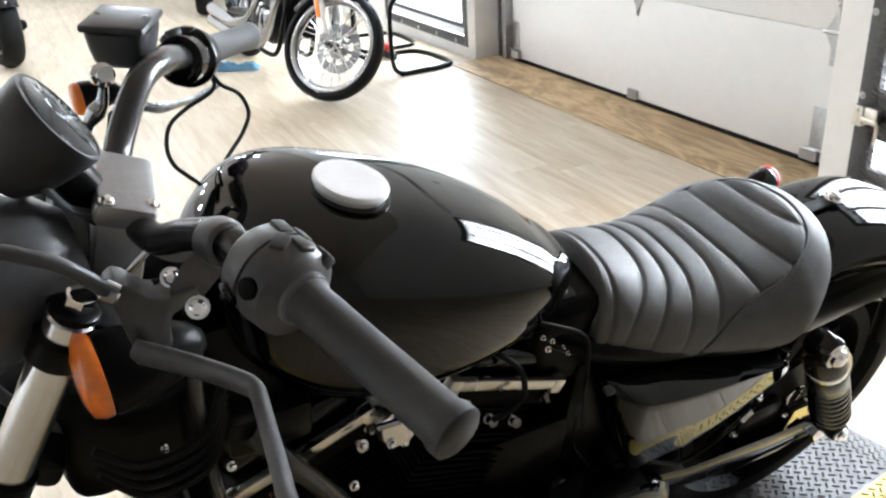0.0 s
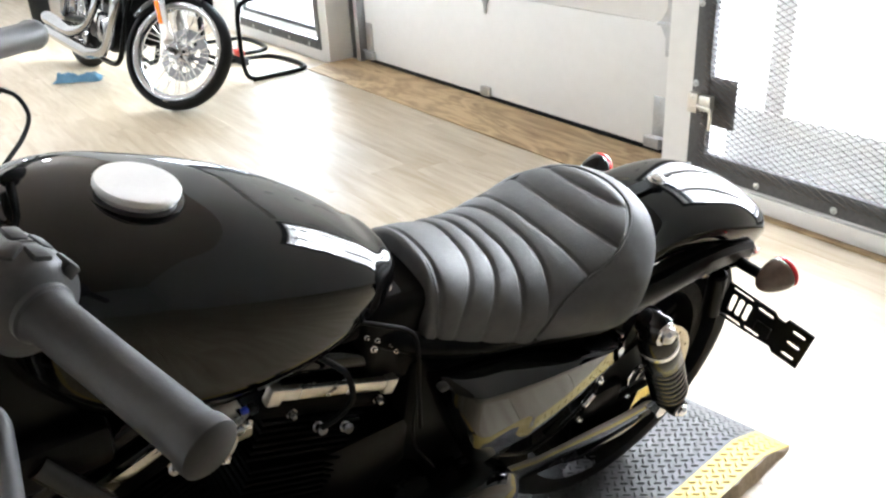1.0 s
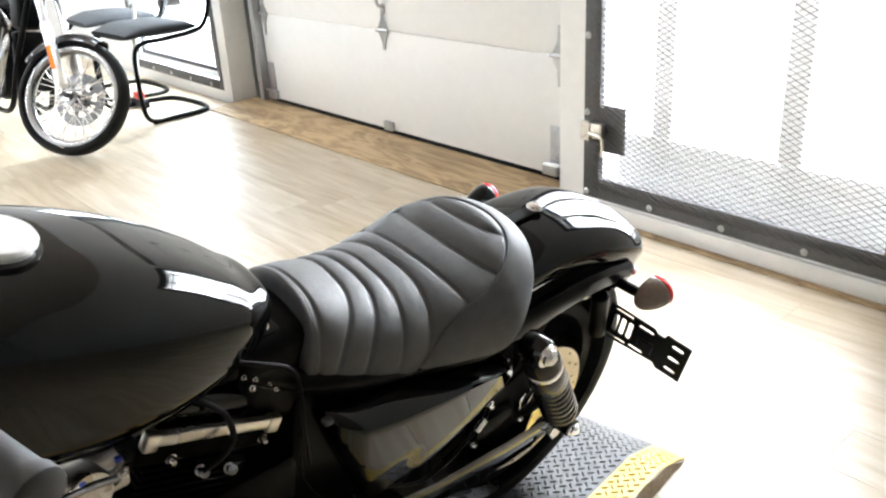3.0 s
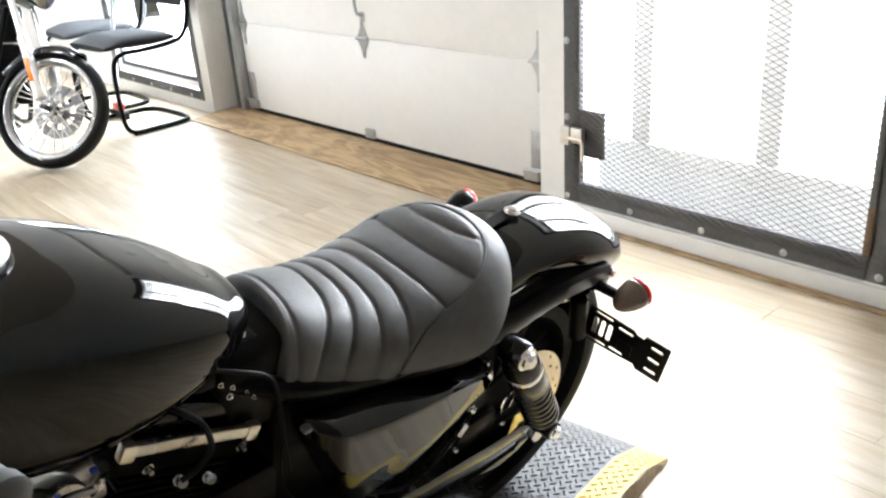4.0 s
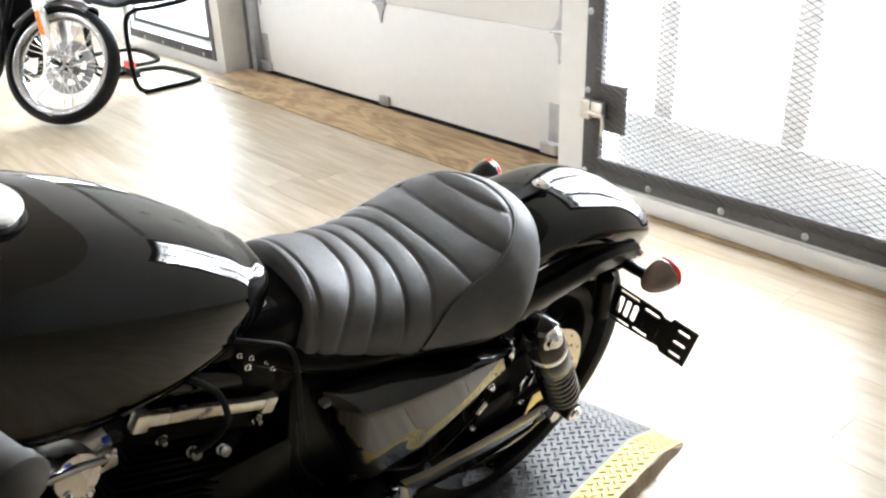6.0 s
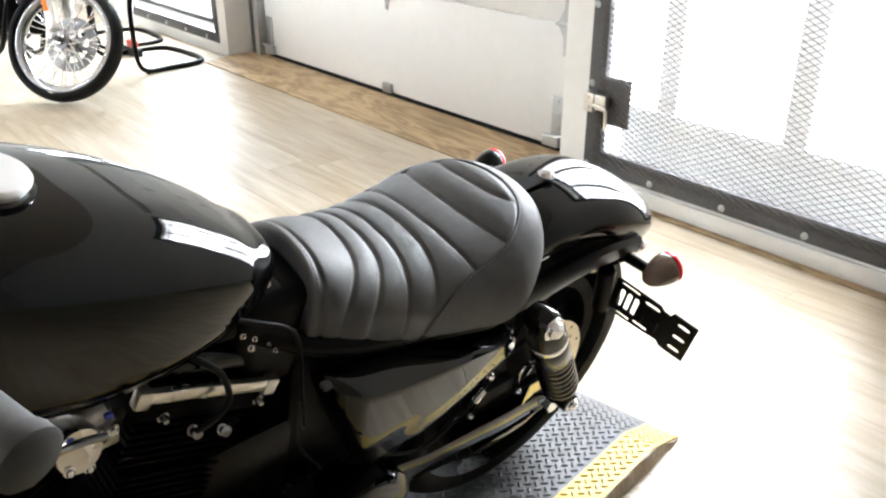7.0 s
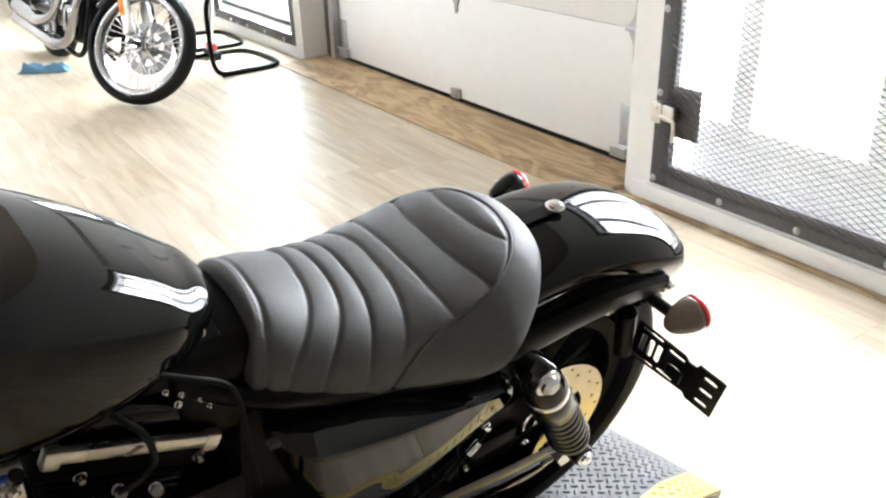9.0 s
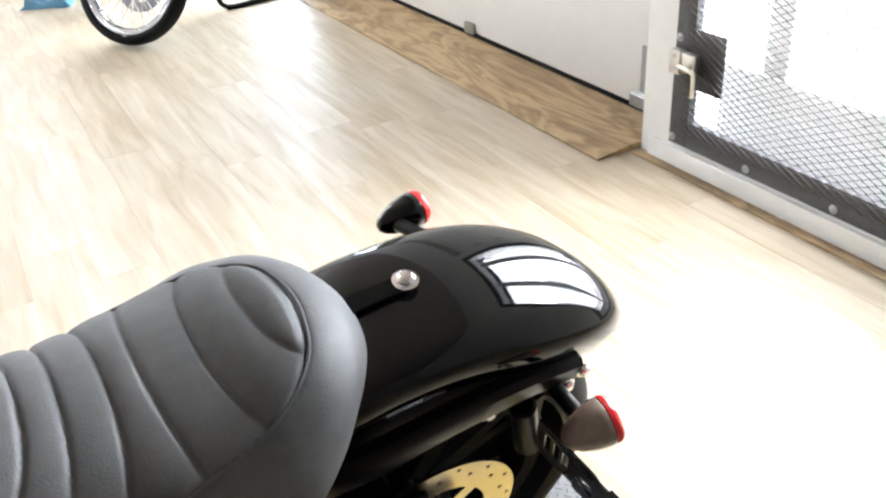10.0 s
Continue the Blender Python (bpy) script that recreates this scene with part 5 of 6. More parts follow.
    for p, q, s in ((left[4], left[5], 1), (right[4], right[5], -1)):
        p, q = Vector(p), Vector(q)
        d = (q - p).normalized()
        prof = [(0.0, 0), (0.0165, 0.0), (0.0195, 0.01), (0.0195, 0.05), (0.0175, 0.07), (0.0172, 0.45), (0.0178, 0.9), (0.0198, 0.93), (0.0198, 0.985), (0.017, 1.0), (0, 1.0)]
        part("grip", lathe(prof, p + d * 0.005, q + d * 0.012, 36), GRIP_RUBBER, bar, "ribbed grey-black rubber grip", smooth=45)
        # switch housing: two clamped shells round the bar
        h0 = p - d * 0.055
        rings = []
        up = Vector((0, 0, 1))
        side = d.cross(up).normalized()
        up = side.cross(d).normalized()
        steps = ((0, 0.015, 0), (0.02, 0.021, 0.2), (0.07, 0.026, 0.6), (0.16, 0.0305, 1.0), (0.46, 0.0325, 1.0), (0.475, 0.0305, 1.0), (0.495, 0.0305, 1.0), (0.51, 0.0325, 1.0), (0.84, 0.0305, 1.0), (0.92, 0.026, 0.8), (0.97, 0.021, 0.4), (1.0, 0.017, 0))
        if s < 0:
            steps = ((0, 0.014, 0), (0.02, 0.024, 0), (0.06, 0.027, 0), (0.36, 0.028, 0), (0.38, 0.0255, 0), (0.44, 0.0255, 0), (0.46, 0.031, 0), (0.50, 0.033, 0), (0.66, 0.033, 0), (0.70, 0.030, 0), (0.74, 0.026, 0), (0.76, 0.026, 0), (0.80, 0.029, 0), (0.96, 0.029, 0), (1.0, 0.020, 0))
        for f, r, e in steps:
            c = h0 + d * 0.062 * f
            rings.append([c + side * r * math.cos(a) * (1.0 + 0.10 * e) + up * r * math.sin(a) * (1.05 if math.sin(a) > 0 or s < 0 else 1.35) for a in [k * math.tau / 32 for k in range(32)]])
        housing = part("switch_housing", loft(rings), GREY_SATIN if s > 0 else BLACK_GLOSS, bar, "dark cast switch housing", smooth=40)
        for k, (f, a) in enumerate(((0.45, 2.4), (0.7, 2.0), (0.55, 1.6), (0.8, 2.6), (0.3, 2.0), (0.5, 2.95))):
            c = h0 + d * 0.062 * f
            n = side * math.cos(a) + up * math.sin(a)
            part("switch", box((0.017, 0.013, 0.012), (0, 0, 0), 0.003, 2, None, frame_to(c + n * 0.030, c + n * 0.05)[0]), GAUGE_BODY, housing)
        n = side * math.cos(-0.2) + up * math.sin(-0.2)
        if s > 0:
            # raised black disc imitates the shade inside a round hole
            part("recess_shade_disc", lathe([(0, 0), (0.0082, 0), (0.0082, 0.86), (0.0074, 0.9), (0, 0.9)], (1.028, 0.2497, 1.1220), (1.0372, 0.2540, 1.1275), 18), BLACK_WRINKLE, housing, "black disc in place of a shaded round recess")
            part("socket_screw", lathe([(0.010, 0), (0.010, 0.5), (0.006, 0.55), (0.005, 0.1), (0, 0.1)], h0 + d * 0.02 + n * 0.033, h0 + d * 0.02 + n * 0.040, 16), BLACK_GLOSS, housing)
        part("grip_flange", lathe([(0.016, 0), (0.0215, 0.1), (0.0215, 0.7), (0.018, 1)], p + d * 0.002, p + d * 0.013, 28), GREY_SATIN, bar)
    # clutch lever and its perch
    pp = Vector((1.075, 0.180, 1.085))
    plate = [(1.121, 1.091), (1.112, 1.098), (1.104, 1.092), (1.092, 1.077), (1.079, 1.071), (1.068, 1.077), (1.056, 1.076), (1.053, 1.062), (1.066, 1.058), (1.077, 1.052), (1.080, 1.040), (1.080, 1.022), (1.094, 1.016), (1.110, 1.030)]
    per = slab(plate, [], 0.026, Matrix(((1, 0, 0, 0), (0, 0, -1, 0.180), (0, 1, 0, 0), (0, 0, 0, 1))))
    bmesh.ops.dissolve_limit(per, angle_limit=0.02, verts=per.verts[:], edges=per.edges[:])
    bmesh.ops.bevel(per, geom=per.edges[:], offset=0.003, segments=2, profile=0.5, affect="EDGES")
    part("lever_perch", per, GREY_SATIN, bar, "dark grey cast lever perch")
    part("perch_clamp", lathe([(0.014, 0), (0.018, 0.08), (0.0195, 0.3), (0.0195, 0.7), (0.018, 0.92), (0.014, 1)], (1.036, 0.162, 1.105), (1.029, 0.186, 1.113), 28), GREY_SATIN, bar)
    part("perch_arm", loft([[Vector((x + a * w, y, z + b * w)) for a, b in ((-1, -1), (1, -1), (1, 1), (-1, 1))] for x, y, z, w in ((1.036, 0.174, 1.098, 0.011), (1.052, 0.176, 1.086, 0.012), (1.066, 0.178, 1.068, 0.010))]), GREY_SATIN, bar)
    for p, r in (((1.060, 0.195, 1.069), 0.0070), ((1.072, 0.168, 1.082), 0.0062)):
        part("perch_screw", bolt_head(p, (0.1, 0.8, 0.5), r, 0.007), CHROME, bar)
    part("hose_end", rod((1.124, 0.180, 1.098), (1.113, 0.184, 1.090), 0.0085, 14, bevel=0.002), CHROME_DIM, bar, "bright cable end collar")

    def blade(points, w, t):
        sp = spline(points, 8)
        rings = []
        for i, c in enumerate(sp):
            d = (sp[min(i + 1, len(sp) - 1)] - sp[max(i - 1, 0)]).normalized()
            u = Vector((0, 0, 1)) - d * d.z
            u.normalize()
            sd = d.cross(u)
            f = i / (len(sp) - 1)
            ww = w * (1 - 0.35 * f) * (0.45 if i in (0, len(sp) - 1) else 1)
            rings.append([c + sd * t * math.cos(a) + u * ww * math.sin(a) for a in [k * math.tau / 14 for k in range(14)]])
        return loft(rings)

    part("clutch_lever", blade([(1.110, 0.182, 1.030), (1.090, 0.20, 1.030), (1.068, 0.222, 1.031), (1.048, 0.248, 1.035), (1.039, 0.266, 1.038), (1.041, 0.290, 1.040), (1.045, 0.32, 1.046), (1.050, 0.355, 1.055), (1.056, 0.39, 1.070), (1.056, 0.415, 1.080)], 0.0125, 0.0065), GREY_SATIN, bar, "dark grey clutch lever", smooth=60)
    part("brake_lever", blade([(1.025, -0.180, 1.040), (1.003, -0.205, 1.018), (0.970, -0.270, 0.984), (0.933, -0.34, 0.950), (0.880, -0.43, 0.915)], 0.0060, 0.0050), BAR_PAINT, bar, "black brake lever", smooth=60)
    # front brake reservoir
    rm = Matrix.Translation((1.028, -0.205, 1.110)) @ pose(0, 0, 0, 6, 0, -28)
    rings = []
    for z, k in ((-0.026, 0.55), (-0.025, 0.70), (-0.019, 0.82), (-0.004, 0.92), (0.008, 0.97), (0.013, 0.98)):
        rings.append([rm @ Vector((0.034 * k * math.copysign(abs(math.cos(a)) ** 0.45, math.cos(a)), 0.038 * k * math.copysign(abs(math.sin(a)) ** 0.45, math.sin(a)), z)) for a in [q * math.tau / 36 for q in range(36)]])
    res = part("brake_reservoir", loft(rings), GAUGE_BODY, bar, "black brake fluid reservoir", 50)
    part("reservoir_lid", box((0.068, 0.076, 0.009), (0, 0, 0.018), 0.004, 2, None, rm), GAUGE_BODY, res, "flat black lid")
    for dx in (-0.026, 0.026):
        part("lid_screw", bolt_head(rm @ Vector((dx, 0, 0.0222)), (0, 0, 1), 0.0035, 0.002), CHROME_DIM, res)
    part("banjo_bolt", lathe([(0, 0), (0.0125, 0), (0.0125, 0.5), (0.0085, 0.6), (0.0080, 1), (0, 1)], (1.062, -0.165, 1.090), (1.059, -0.148, 1.099), 24), CHROME, bar, "bright banjo bolt")
    part("hose_fitting", tube([(1.062, -0.158, 1.080), (1.066, -0.16, 1.062), (1.074, -0.16, 1.052), (1.083, -0.16, 1.041)], [0.005, 0.007, 0.010, 0.007], 12), CHROME_DIM, bar, "bright hose fitting")
    part("brake_hose", tube([(1.083, -0.16, 1.041), (1.10, -0.155, 1.01), (1.11, -0.12, 0.97), (1.10, -0.08, 0.90)], 0.006, 10), RUBBER, bar)
    part("throttle_cable", tube([(0.925, -0.262, 1.018), (0.918, -0.25, 1.010), (0.898, -0.25, 0.995), (0.892, -0.235, 0.976), (0.906, -0.215, 0.962), (0.928, -0.19, 0.955), (0.956, -0.16, 0.947), (1.02, -0.10, 0.93)], 0.0026, 10), RUBBER, bar, "thin black throttle cable")
    part("throttle_cable", tube([(0.925, -0.262, 1.018), (0.931, -0.25, 1.005), (0.968, -0.235, 0.995), (0.992, -0.22, 0.985), (1.002, -0.20, 0.968), (1.000, -0.18, 0.956), (0.989, -0.16, 0.950), (0.960, -0.12, 0.935)], 0.0026, 10), RUBBER, bar, "thin black throttle cable")
    part("cable_adjuster", rod((1.006, -0.205, 1.022), (0.978, -0.25, 0.996), 0.0042, 12), CHROME_DIM, bar, "bright cable adjuster")
    part("hand_cable", tube([(1.045, -0.20, 1.03), (1.01, -0.232, 1.004), (0.985, -0.236, 1.0)], 0.003, 8), RUBBER, bar)
    part("steering_stop_pin", rod((1.097, 0.060, 1.008), (1.068, 0.060, 1.033), 0.0045, 12, bevel=0.001), CHROME, bar, "bright cable end")
    # risers and instrument
    riser = box((0.046, 0.088, 0.085), (0, 0, 0), 0.008, 2, None, Matrix.Translation((1.090, 0, 1.012)) @ pose(0, 0, 0, 0, -14, -9))
    part("riser", riser, CLAMP_METAL, bar, "satin grey riser block")
    part("riser_clamp", box((0.054, 0.096, 0.026), (0, 0, 0), 0.008, 2, None, Matrix.Translation((1.078, 0, 1.056)) @ pose(0, 0, 0, 0, -20, -9)), CLAMP_METAL, bar)
    for dx, dy in ((-0.018, 0.036), (-0.018, -0.036), (0.018, 0.036), (0.018, -0.036)):
        part("clamp_screw", bolt_head((1.078 + dx, dy, 1.066 + dx * 0.35), (-0.3, 0, 1), 0.0055, 0.005), CHROME, bar)
    gc = Vector((1.131, 0.0, 1.131))
    gn = Vector((-0.822, 0.025, 0.566)).normalized()
    gauge = part("speedometer", lathe([(0, -1.0), (0.030, -1.0), (0.041, -0.6), (0.045, -0.1), (0.047, 0.25), (0.046, 0.33), (0.043, 0.34), (0.041, 0.22), (0, 0.22)], gc, gc + gn * 0.055, 44), GAUGE_BODY, bar, "round black speedometer with a dark dial", smooth=40)
    part("dial", lathe([(0, 0), (0.041, 0), (0.041, 1), (0, 1)], gc + gn * 0.0125, gc + gn * 0.0135, 40), DIAL, gauge, "dark dial face")
    gm = frame_to(gc + gn * 0.0140, gc + gn * 0.05)[0]
    marks = None
    for k in range(25):
        a = radians(-40 + 260 * k / 24)
        marks = box((0.007 if k % 3 == 0 else 0.004, 0.0014, 0.0006), (0.034, 0, 0), 0, 1, marks, gm @ pose(0, 0, 0, 0, 0, math.degrees(a)))
    part("dial_marks", marks, WHITE_PLASTIC, gauge, "white dial marks", smooth=0)
    part("needle", box((0.030, 0.0016, 0.001), (0.013, 0, 0.002), 0, 1, None, gm @ pose(0, 0, 0, 0, 0, -40)), WHITE_PLASTIC, gauge, "white needle", smooth=0)
    part("display", box((0.030, 0.010, 0.001), (0, -0.016, 0.0006), 0, 1, None, gm), GREY_SATIN, gauge, smooth=0)
    lens = part("gauge_glass", lathe([(0, 0), (0.042, 0), (0.038, 0.6), (0, 1.0)], gc + gn * 0.0185, gc + gn * 0.0215, 40), DOOR_GLASS, gauge, "clear gauge glass")
    lens.visible_shadow = False
    for dy in (0.030, -0.030):
        part("gauge_arm", loft([[Vector((x + a * 0.010, dy + b * 0.005, z + a * 0.012)) for a, b in ((-1, -1), (1, -1), (1, 1), (-1, 1))] for x, z in ((1.092, 1.045), (1.118, 1.058), (1.140, 1.088), (1.150, 1.110))]), GREY_SATIN, bar)
    part("gauge_bracket", tube([(1.085, 0.0, 1.03), (1.105, 0, 1.055), (1.125, 0, 1.095)], 0.020, 14), BLACK_SATIN, bar)


build_front()
# ---- diamond mat under the motorcycle ----
MAT_M = Matrix.Translation((-0.94, 1.774, 0)) @ pose(0, 0, 0, 0, 0, 8) @ Matrix.Diagonal((-1, -1, 1, 1))
# local: x away from the near edge, y towards the front of the motorcycle


def build_mat():
    root = empty("diamond_mat")
    tagged(root, "grey diamond-plate mat with yellow borders and a worn edge", "floor mat")
    w, length, h, bev = 0.92, 2.9, 0.045, 0.125

    def top(x, y):
        return h * min(1.0, max(0.0, y / bev)) + 0.0005

    def strip(name, x0, x1, material, label=""):
        rings = []
        for x in (x0, x1):
            rings.append([MAT_M @ Vector((x, y, z)) for y, z in ((0, 0.0005), (0.004, 0.004), (bev, h), (length, h), (length, 0.0005))])
        return part(name, loft(rings), material, root, label)

    strip("border", 0.004, 0.082, MAT_YELLOW, "yellow border strip")
    strip("field", 0.082, w - 0.082, MAT_GREY, "grey diamond-plate field")
    strip("border", w - 0.082, w, MAT_YELLOW, "yellow border strip")
    # torn foam edge
    rng = random.Random(4)
    a, b = [], []
    for i in range(121):
        y = length * i / 120
        a.append((y, rng.uniform(-0.0015, 0.004), top(0, y) - 0.001 + rng.uniform(-0.002, 0.0)))
    bm = bmesh.new()
    lo = [bm.verts.new(MAT_M @ Vector((-0.004 + e * 0.7, y, 0.0005))) for y, e, z in a]
    hi = [bm.verts.new(MAT_M @ Vector((e, y, z))) for y, e, z in a]
    inn = [bm.verts.new(MAT_M @ Vector((0.006, y, max(0.0005, z - 0.001)))) for y, e, z in a]
    for i in range(120):
        bm.faces.new((lo[i], lo[i + 1], hi[i + 1], hi[i]))
        bm.faces.new((hi[i], hi[i + 1], inn[i + 1], inn[i]))
    part("cut_edge", bm, MAT_FOAM, root, "torn brown foam edge", smooth=0)
    # raised lugs, crossing at right angles

    def lugs(x0, x1, name, material):
        verts, faces = [], []
        d = 0.0178
        n = int(length / d * 1.5)
        for i in range(-n, n):
            for j in range(-n, n):
                x, y = 0.46 + (i - j) * d * 0.7071, 0.02 + (i + j) * d * 0.7071
                if x - 0.007 < x0 or x + 0.007 > x1 or y < 0.012 or y > length - 0.02:
                    continue
                a = radians(45 if (i + j) % 2 else -45)
                c, s = math.cos(a), math.sin(a)
                slope = h / bev if y < bev else 0.0
                k = len(verts)
                for u, v, z in ((0.0090, 0, 0), (0.004, 0.0029, 0), (-0.004, 0.0029, 0), (-0.0090, 0, 0), (-0.004, -0.0029, 0), (0.004, -0.0029, 0), (0.0060, 0, 0.0026), (-0.0060, 0, 0.0026)):
                    px, py = x + u * c - v * s, y + u * s + v * c
                    verts.append(MAT_M @ Vector((px, py, top(px, y) + (py - y) * slope + z)))
                faces += [(k, k + 1, k + 6), (k + 1, k + 2, k + 7, k + 6), (k + 2, k + 3, k + 7), (k + 3, k + 4, k + 7), (k + 4, k + 5, k + 6, k + 7), (k + 5, k, k + 6)]
        me = bpy.data.meshes.new(name)
        me.from_pydata(verts, [], faces)
        bm = bmesh.new()
        bm.from_mesh(me)
        ob = part(name, bm, material, root, smooth=80)
        ob["kind"] = "stuff"

    lugs(0.084, w - 0.084, "tread_pattern", MAT_LUG)
    lugs(0.006, 0.081, "tread_pattern", MAT_YELLOW)


build_mat()


# ---- second motorcycle, chrome, by the far doorway ----
def second_bike():
    """x forward, y to its left; the front wheel touches the floor at x = 1.56."""
    M = Matrix.Translation((-6.39, 1.62, -0.008)) @ pose(0, 0, 0, 0, 0, 2) @ pose(0, 0, 0, -9, 0, 0)
    root = empty("motorcycle", M)
    tagged(root, "black and chrome motorcycle with spoked wheel, parked bars turned", "motorcycle")
    P = lambda name, bm, m, label="", smooth=40: part(name, bm, m, root, label, smooth)
    ax = Vector((1.578, 0, 0.320))
    pivot = Vector((1.20, 0, 0.85))
    axis = Vector((-0.5, 0, 0.866))
    st = Matrix.Translation(pivot) @ Matrix.Rotation(radians(40), 4, axis) @ Matrix.Translation(-pivot)
    lift = Matrix.Translation((0, 0, -(st @ ax).z + 0.320))
    st = lift @ st
    build_wheel("front_wheel", root, ax, 0.320, 0.095, 0.262, False, CHROME_DIM, "chrome spoked front wheel with a black tyre", steer=st, discs=((0.065, 0.146),), spokes=40, hub_w=0.06)
    build_wheel("rear_wheel", root, (0, 0, 0.325), 0.325, 0.150, 0.21, False, CHROME_DIM, "spoked rear wheel", discs=((0.08, 0.14),), spokes=36, hub_w=0.08)
    fork = empty("front_fork")
    fork.parent = root
    for s in (1, -1):
        top, low = Vector((1.195, s * 0.10, 0.98)), Vector((1.565, s * 0.10, 0.355))
        d = (low - top)
        part("tube", rod(st @ top, st @ (top + d * 0.62), 0.020, 18), FORK_METAL, fork)
        part("slider", lathe([(0.024, 0), (0.028, 0.03), (0.028, 0.9), (0.034, 0.95), (0.030, 1.0), (0, 1.02)], st @ (top + d * 0.50), st @ low, 20), BRUSHED, fork, "polished fork slider")
        part("reflector", box((0.022, 0.014, 0.13), (0, 0, 0), 0.004, 2, None, Matrix.Translation(st @ (top + d * 0.78 + Vector((0, s * 0.033, 0)))) @ (st.to_3x3() @ pose(0, 0, 0, 0, -30, 0).to_3x3()).to_4x4()), AMBER, fork, "amber side reflector")
    part("axle", rod(st @ (ax + Vector((0, -0.13, 0))), st @ (ax + Vector((0, 0.13, 0))), 0.014, 14), CHROME_DIM, fork)
    part("caliper", box((0.06, 0.05, 0.09), (0, 0, 0), 0.012, 2, None, Matrix.Translation(st @ (ax + Vector((-0.13, 0.075, 0.06))))), BLACK_SATIN, fork)
    part("yoke", box((0.07, 0.24, 0.03), (0, 0, 0), 0.01, 2, None, Matrix.Translation(st @ Vector((1.25, 0, 0.88))) @ st.to_3x3().to_4x4() @ pose(0, 0, 0, 0, -30, 0)), BLACK_SATIN, fork)
    part("headlamp", lathe([(0, 0), (0.05, 0.1), (0.08, 0.5), (0.085, 0.95), (0.07, 1.0), (0, 1.05)], st @ Vector((1.27, 0, 0.95)), st @ Vector((1.40, 0, 0.93)), 32), CHROME_DIM, fork, "chrome headlamp")
    rings = []
    for i in range(31):
        a = radians(72 + 84 * i / 30)
        ring = []
        for k in range(13):
            u = -1 + 2 * k / 12
            r = 0.348 - 0.05 * abs(u) ** 2.4
            ring.append(st @ (ax + Vector((r * math.cos(a), 0.062 * math.sin(u * 1.5), r * math.sin(a)))))
        ring += [p - (p - st @ ax).normalized() * 0.003 for p in reversed(ring)]
        rings.append(ring)
    P("front_fender", loft(rings), BLACK_GLOSS, "black front fender", 60)
    rings = []
    for i in range(31):
        a = radians(20 + 140 * i / 30)
        ring = []
        for k in range(13):
            u = -1 + 2 * k / 12
            r = 0.37 - 0.06 * abs(u) ** 2.4
            ring.append(Vector((r * math.cos(a), 0.09 * math.sin(u * 1.5), 0.335 + r * math.sin(a))))
        ring += [p - (p - Vector((0, 0, 0.335))).normalized() * 0.003 for p in reversed(ring)]
        rings.append(ring)
    P("rear_fender", loft(rings), BLACK_GLOSS, "black rear fender", 60)
    # engine
    crank = Vector((0.76, 0, 0.36))
    eng = empty("engine")
    eng.parent = root
    for s in (-1, 1):
        d = Vector((s * math.sin(radians(22.5)), 0, math.cos(radians(22.5))))
        f = Vector((d.z, 0, -d.x))
        mm = Matrix((f, Vector((0, 1, 0)), d)).transposed().to_4x4()
        for k in range(14):
            mm.translation = crank + d * (0.12 + 0.0135 * k)
            part("fin", box((0.15, 0.16, 0.006), (0, 0, 0), 0.002, 1, None, mm), BLACK_SATIN, eng)
        part("barrel", rod(crank + d * 0.1, crank + d * 0.33, 0.055, 20), BLACK_SATIN, eng)
        mm.translation = crank + d * 0.345
        part("rocker_box", box((0.19, 0.16, 0.07), (0, 0, 0), 0.018, 3, None, mm), CHROME_DIM, eng, "chrome rocker box")
        part("pushrod", rod(crank + d * 0.05 + Vector((0.03 * s, -0.095, 0)), crank + d * 0.30 + Vector((0, -0.075, 0)), 0.012, 14), CHROME_DIM, eng)
    part("crankcase", lathe([(0, 0), (0.14, 0.02), (0.155, 0.15), (0.155, 0.85), (0.14, 0.98), (0, 1)], crank + Vector((0, -0.10, 0)), crank + Vector((0, 0.12, 0)), 36), BLACK_SATIN, eng)
    part("gear_case", box((0.34, 0.20, 0.20), (0.56, 0.0, 0.36), 0.03, 3), BLACK_SATIN, eng)
    part("regulator", box((0.07, 0.20, 0.34), (1.09, 0.0, 0.46), 0.02, 2), BLACK_SATIN, eng)
    part("neck_cover", box((0.16, 0.16, 0.20), (1.08, 0.0, 0.74), 0.03, 3), BLACK_SATIN, eng)
    part("tappet_cover", lathe([(0, 0), (0.045, 0), (0.05, 0.3), (0.04, 0.9), (0, 1.0)], crank + Vector((-0.09, -0.10, 0.05)), crank + Vector((-0.09, -0.14, 0.05)), 28), CHROME, eng, "round chrome cover")
    part("cam_cover", lathe([(0, 0), (0.095, 0), (0.10, 0.3), (0.09, 0.8), (0.06, 1.0), (0, 1.02)], crank + Vector((0.02, -0.10, -0.01)), crank + Vector((0.02, -0.155, -0.01)), 36), CHROME_DIM, eng, "chrome cam cover")
    part("air_cleaner", lathe([(0, 0), (0.085, 0), (0.092, 0.3), (0.090, 0.7), (0.075, 0.95), (0, 1.05)], Vector((0.78, -0.085, 0.66)), Vector((0.78, -0.165, 0.66)), 36), CHROME_DIM, eng, "round chrome air cleaner")
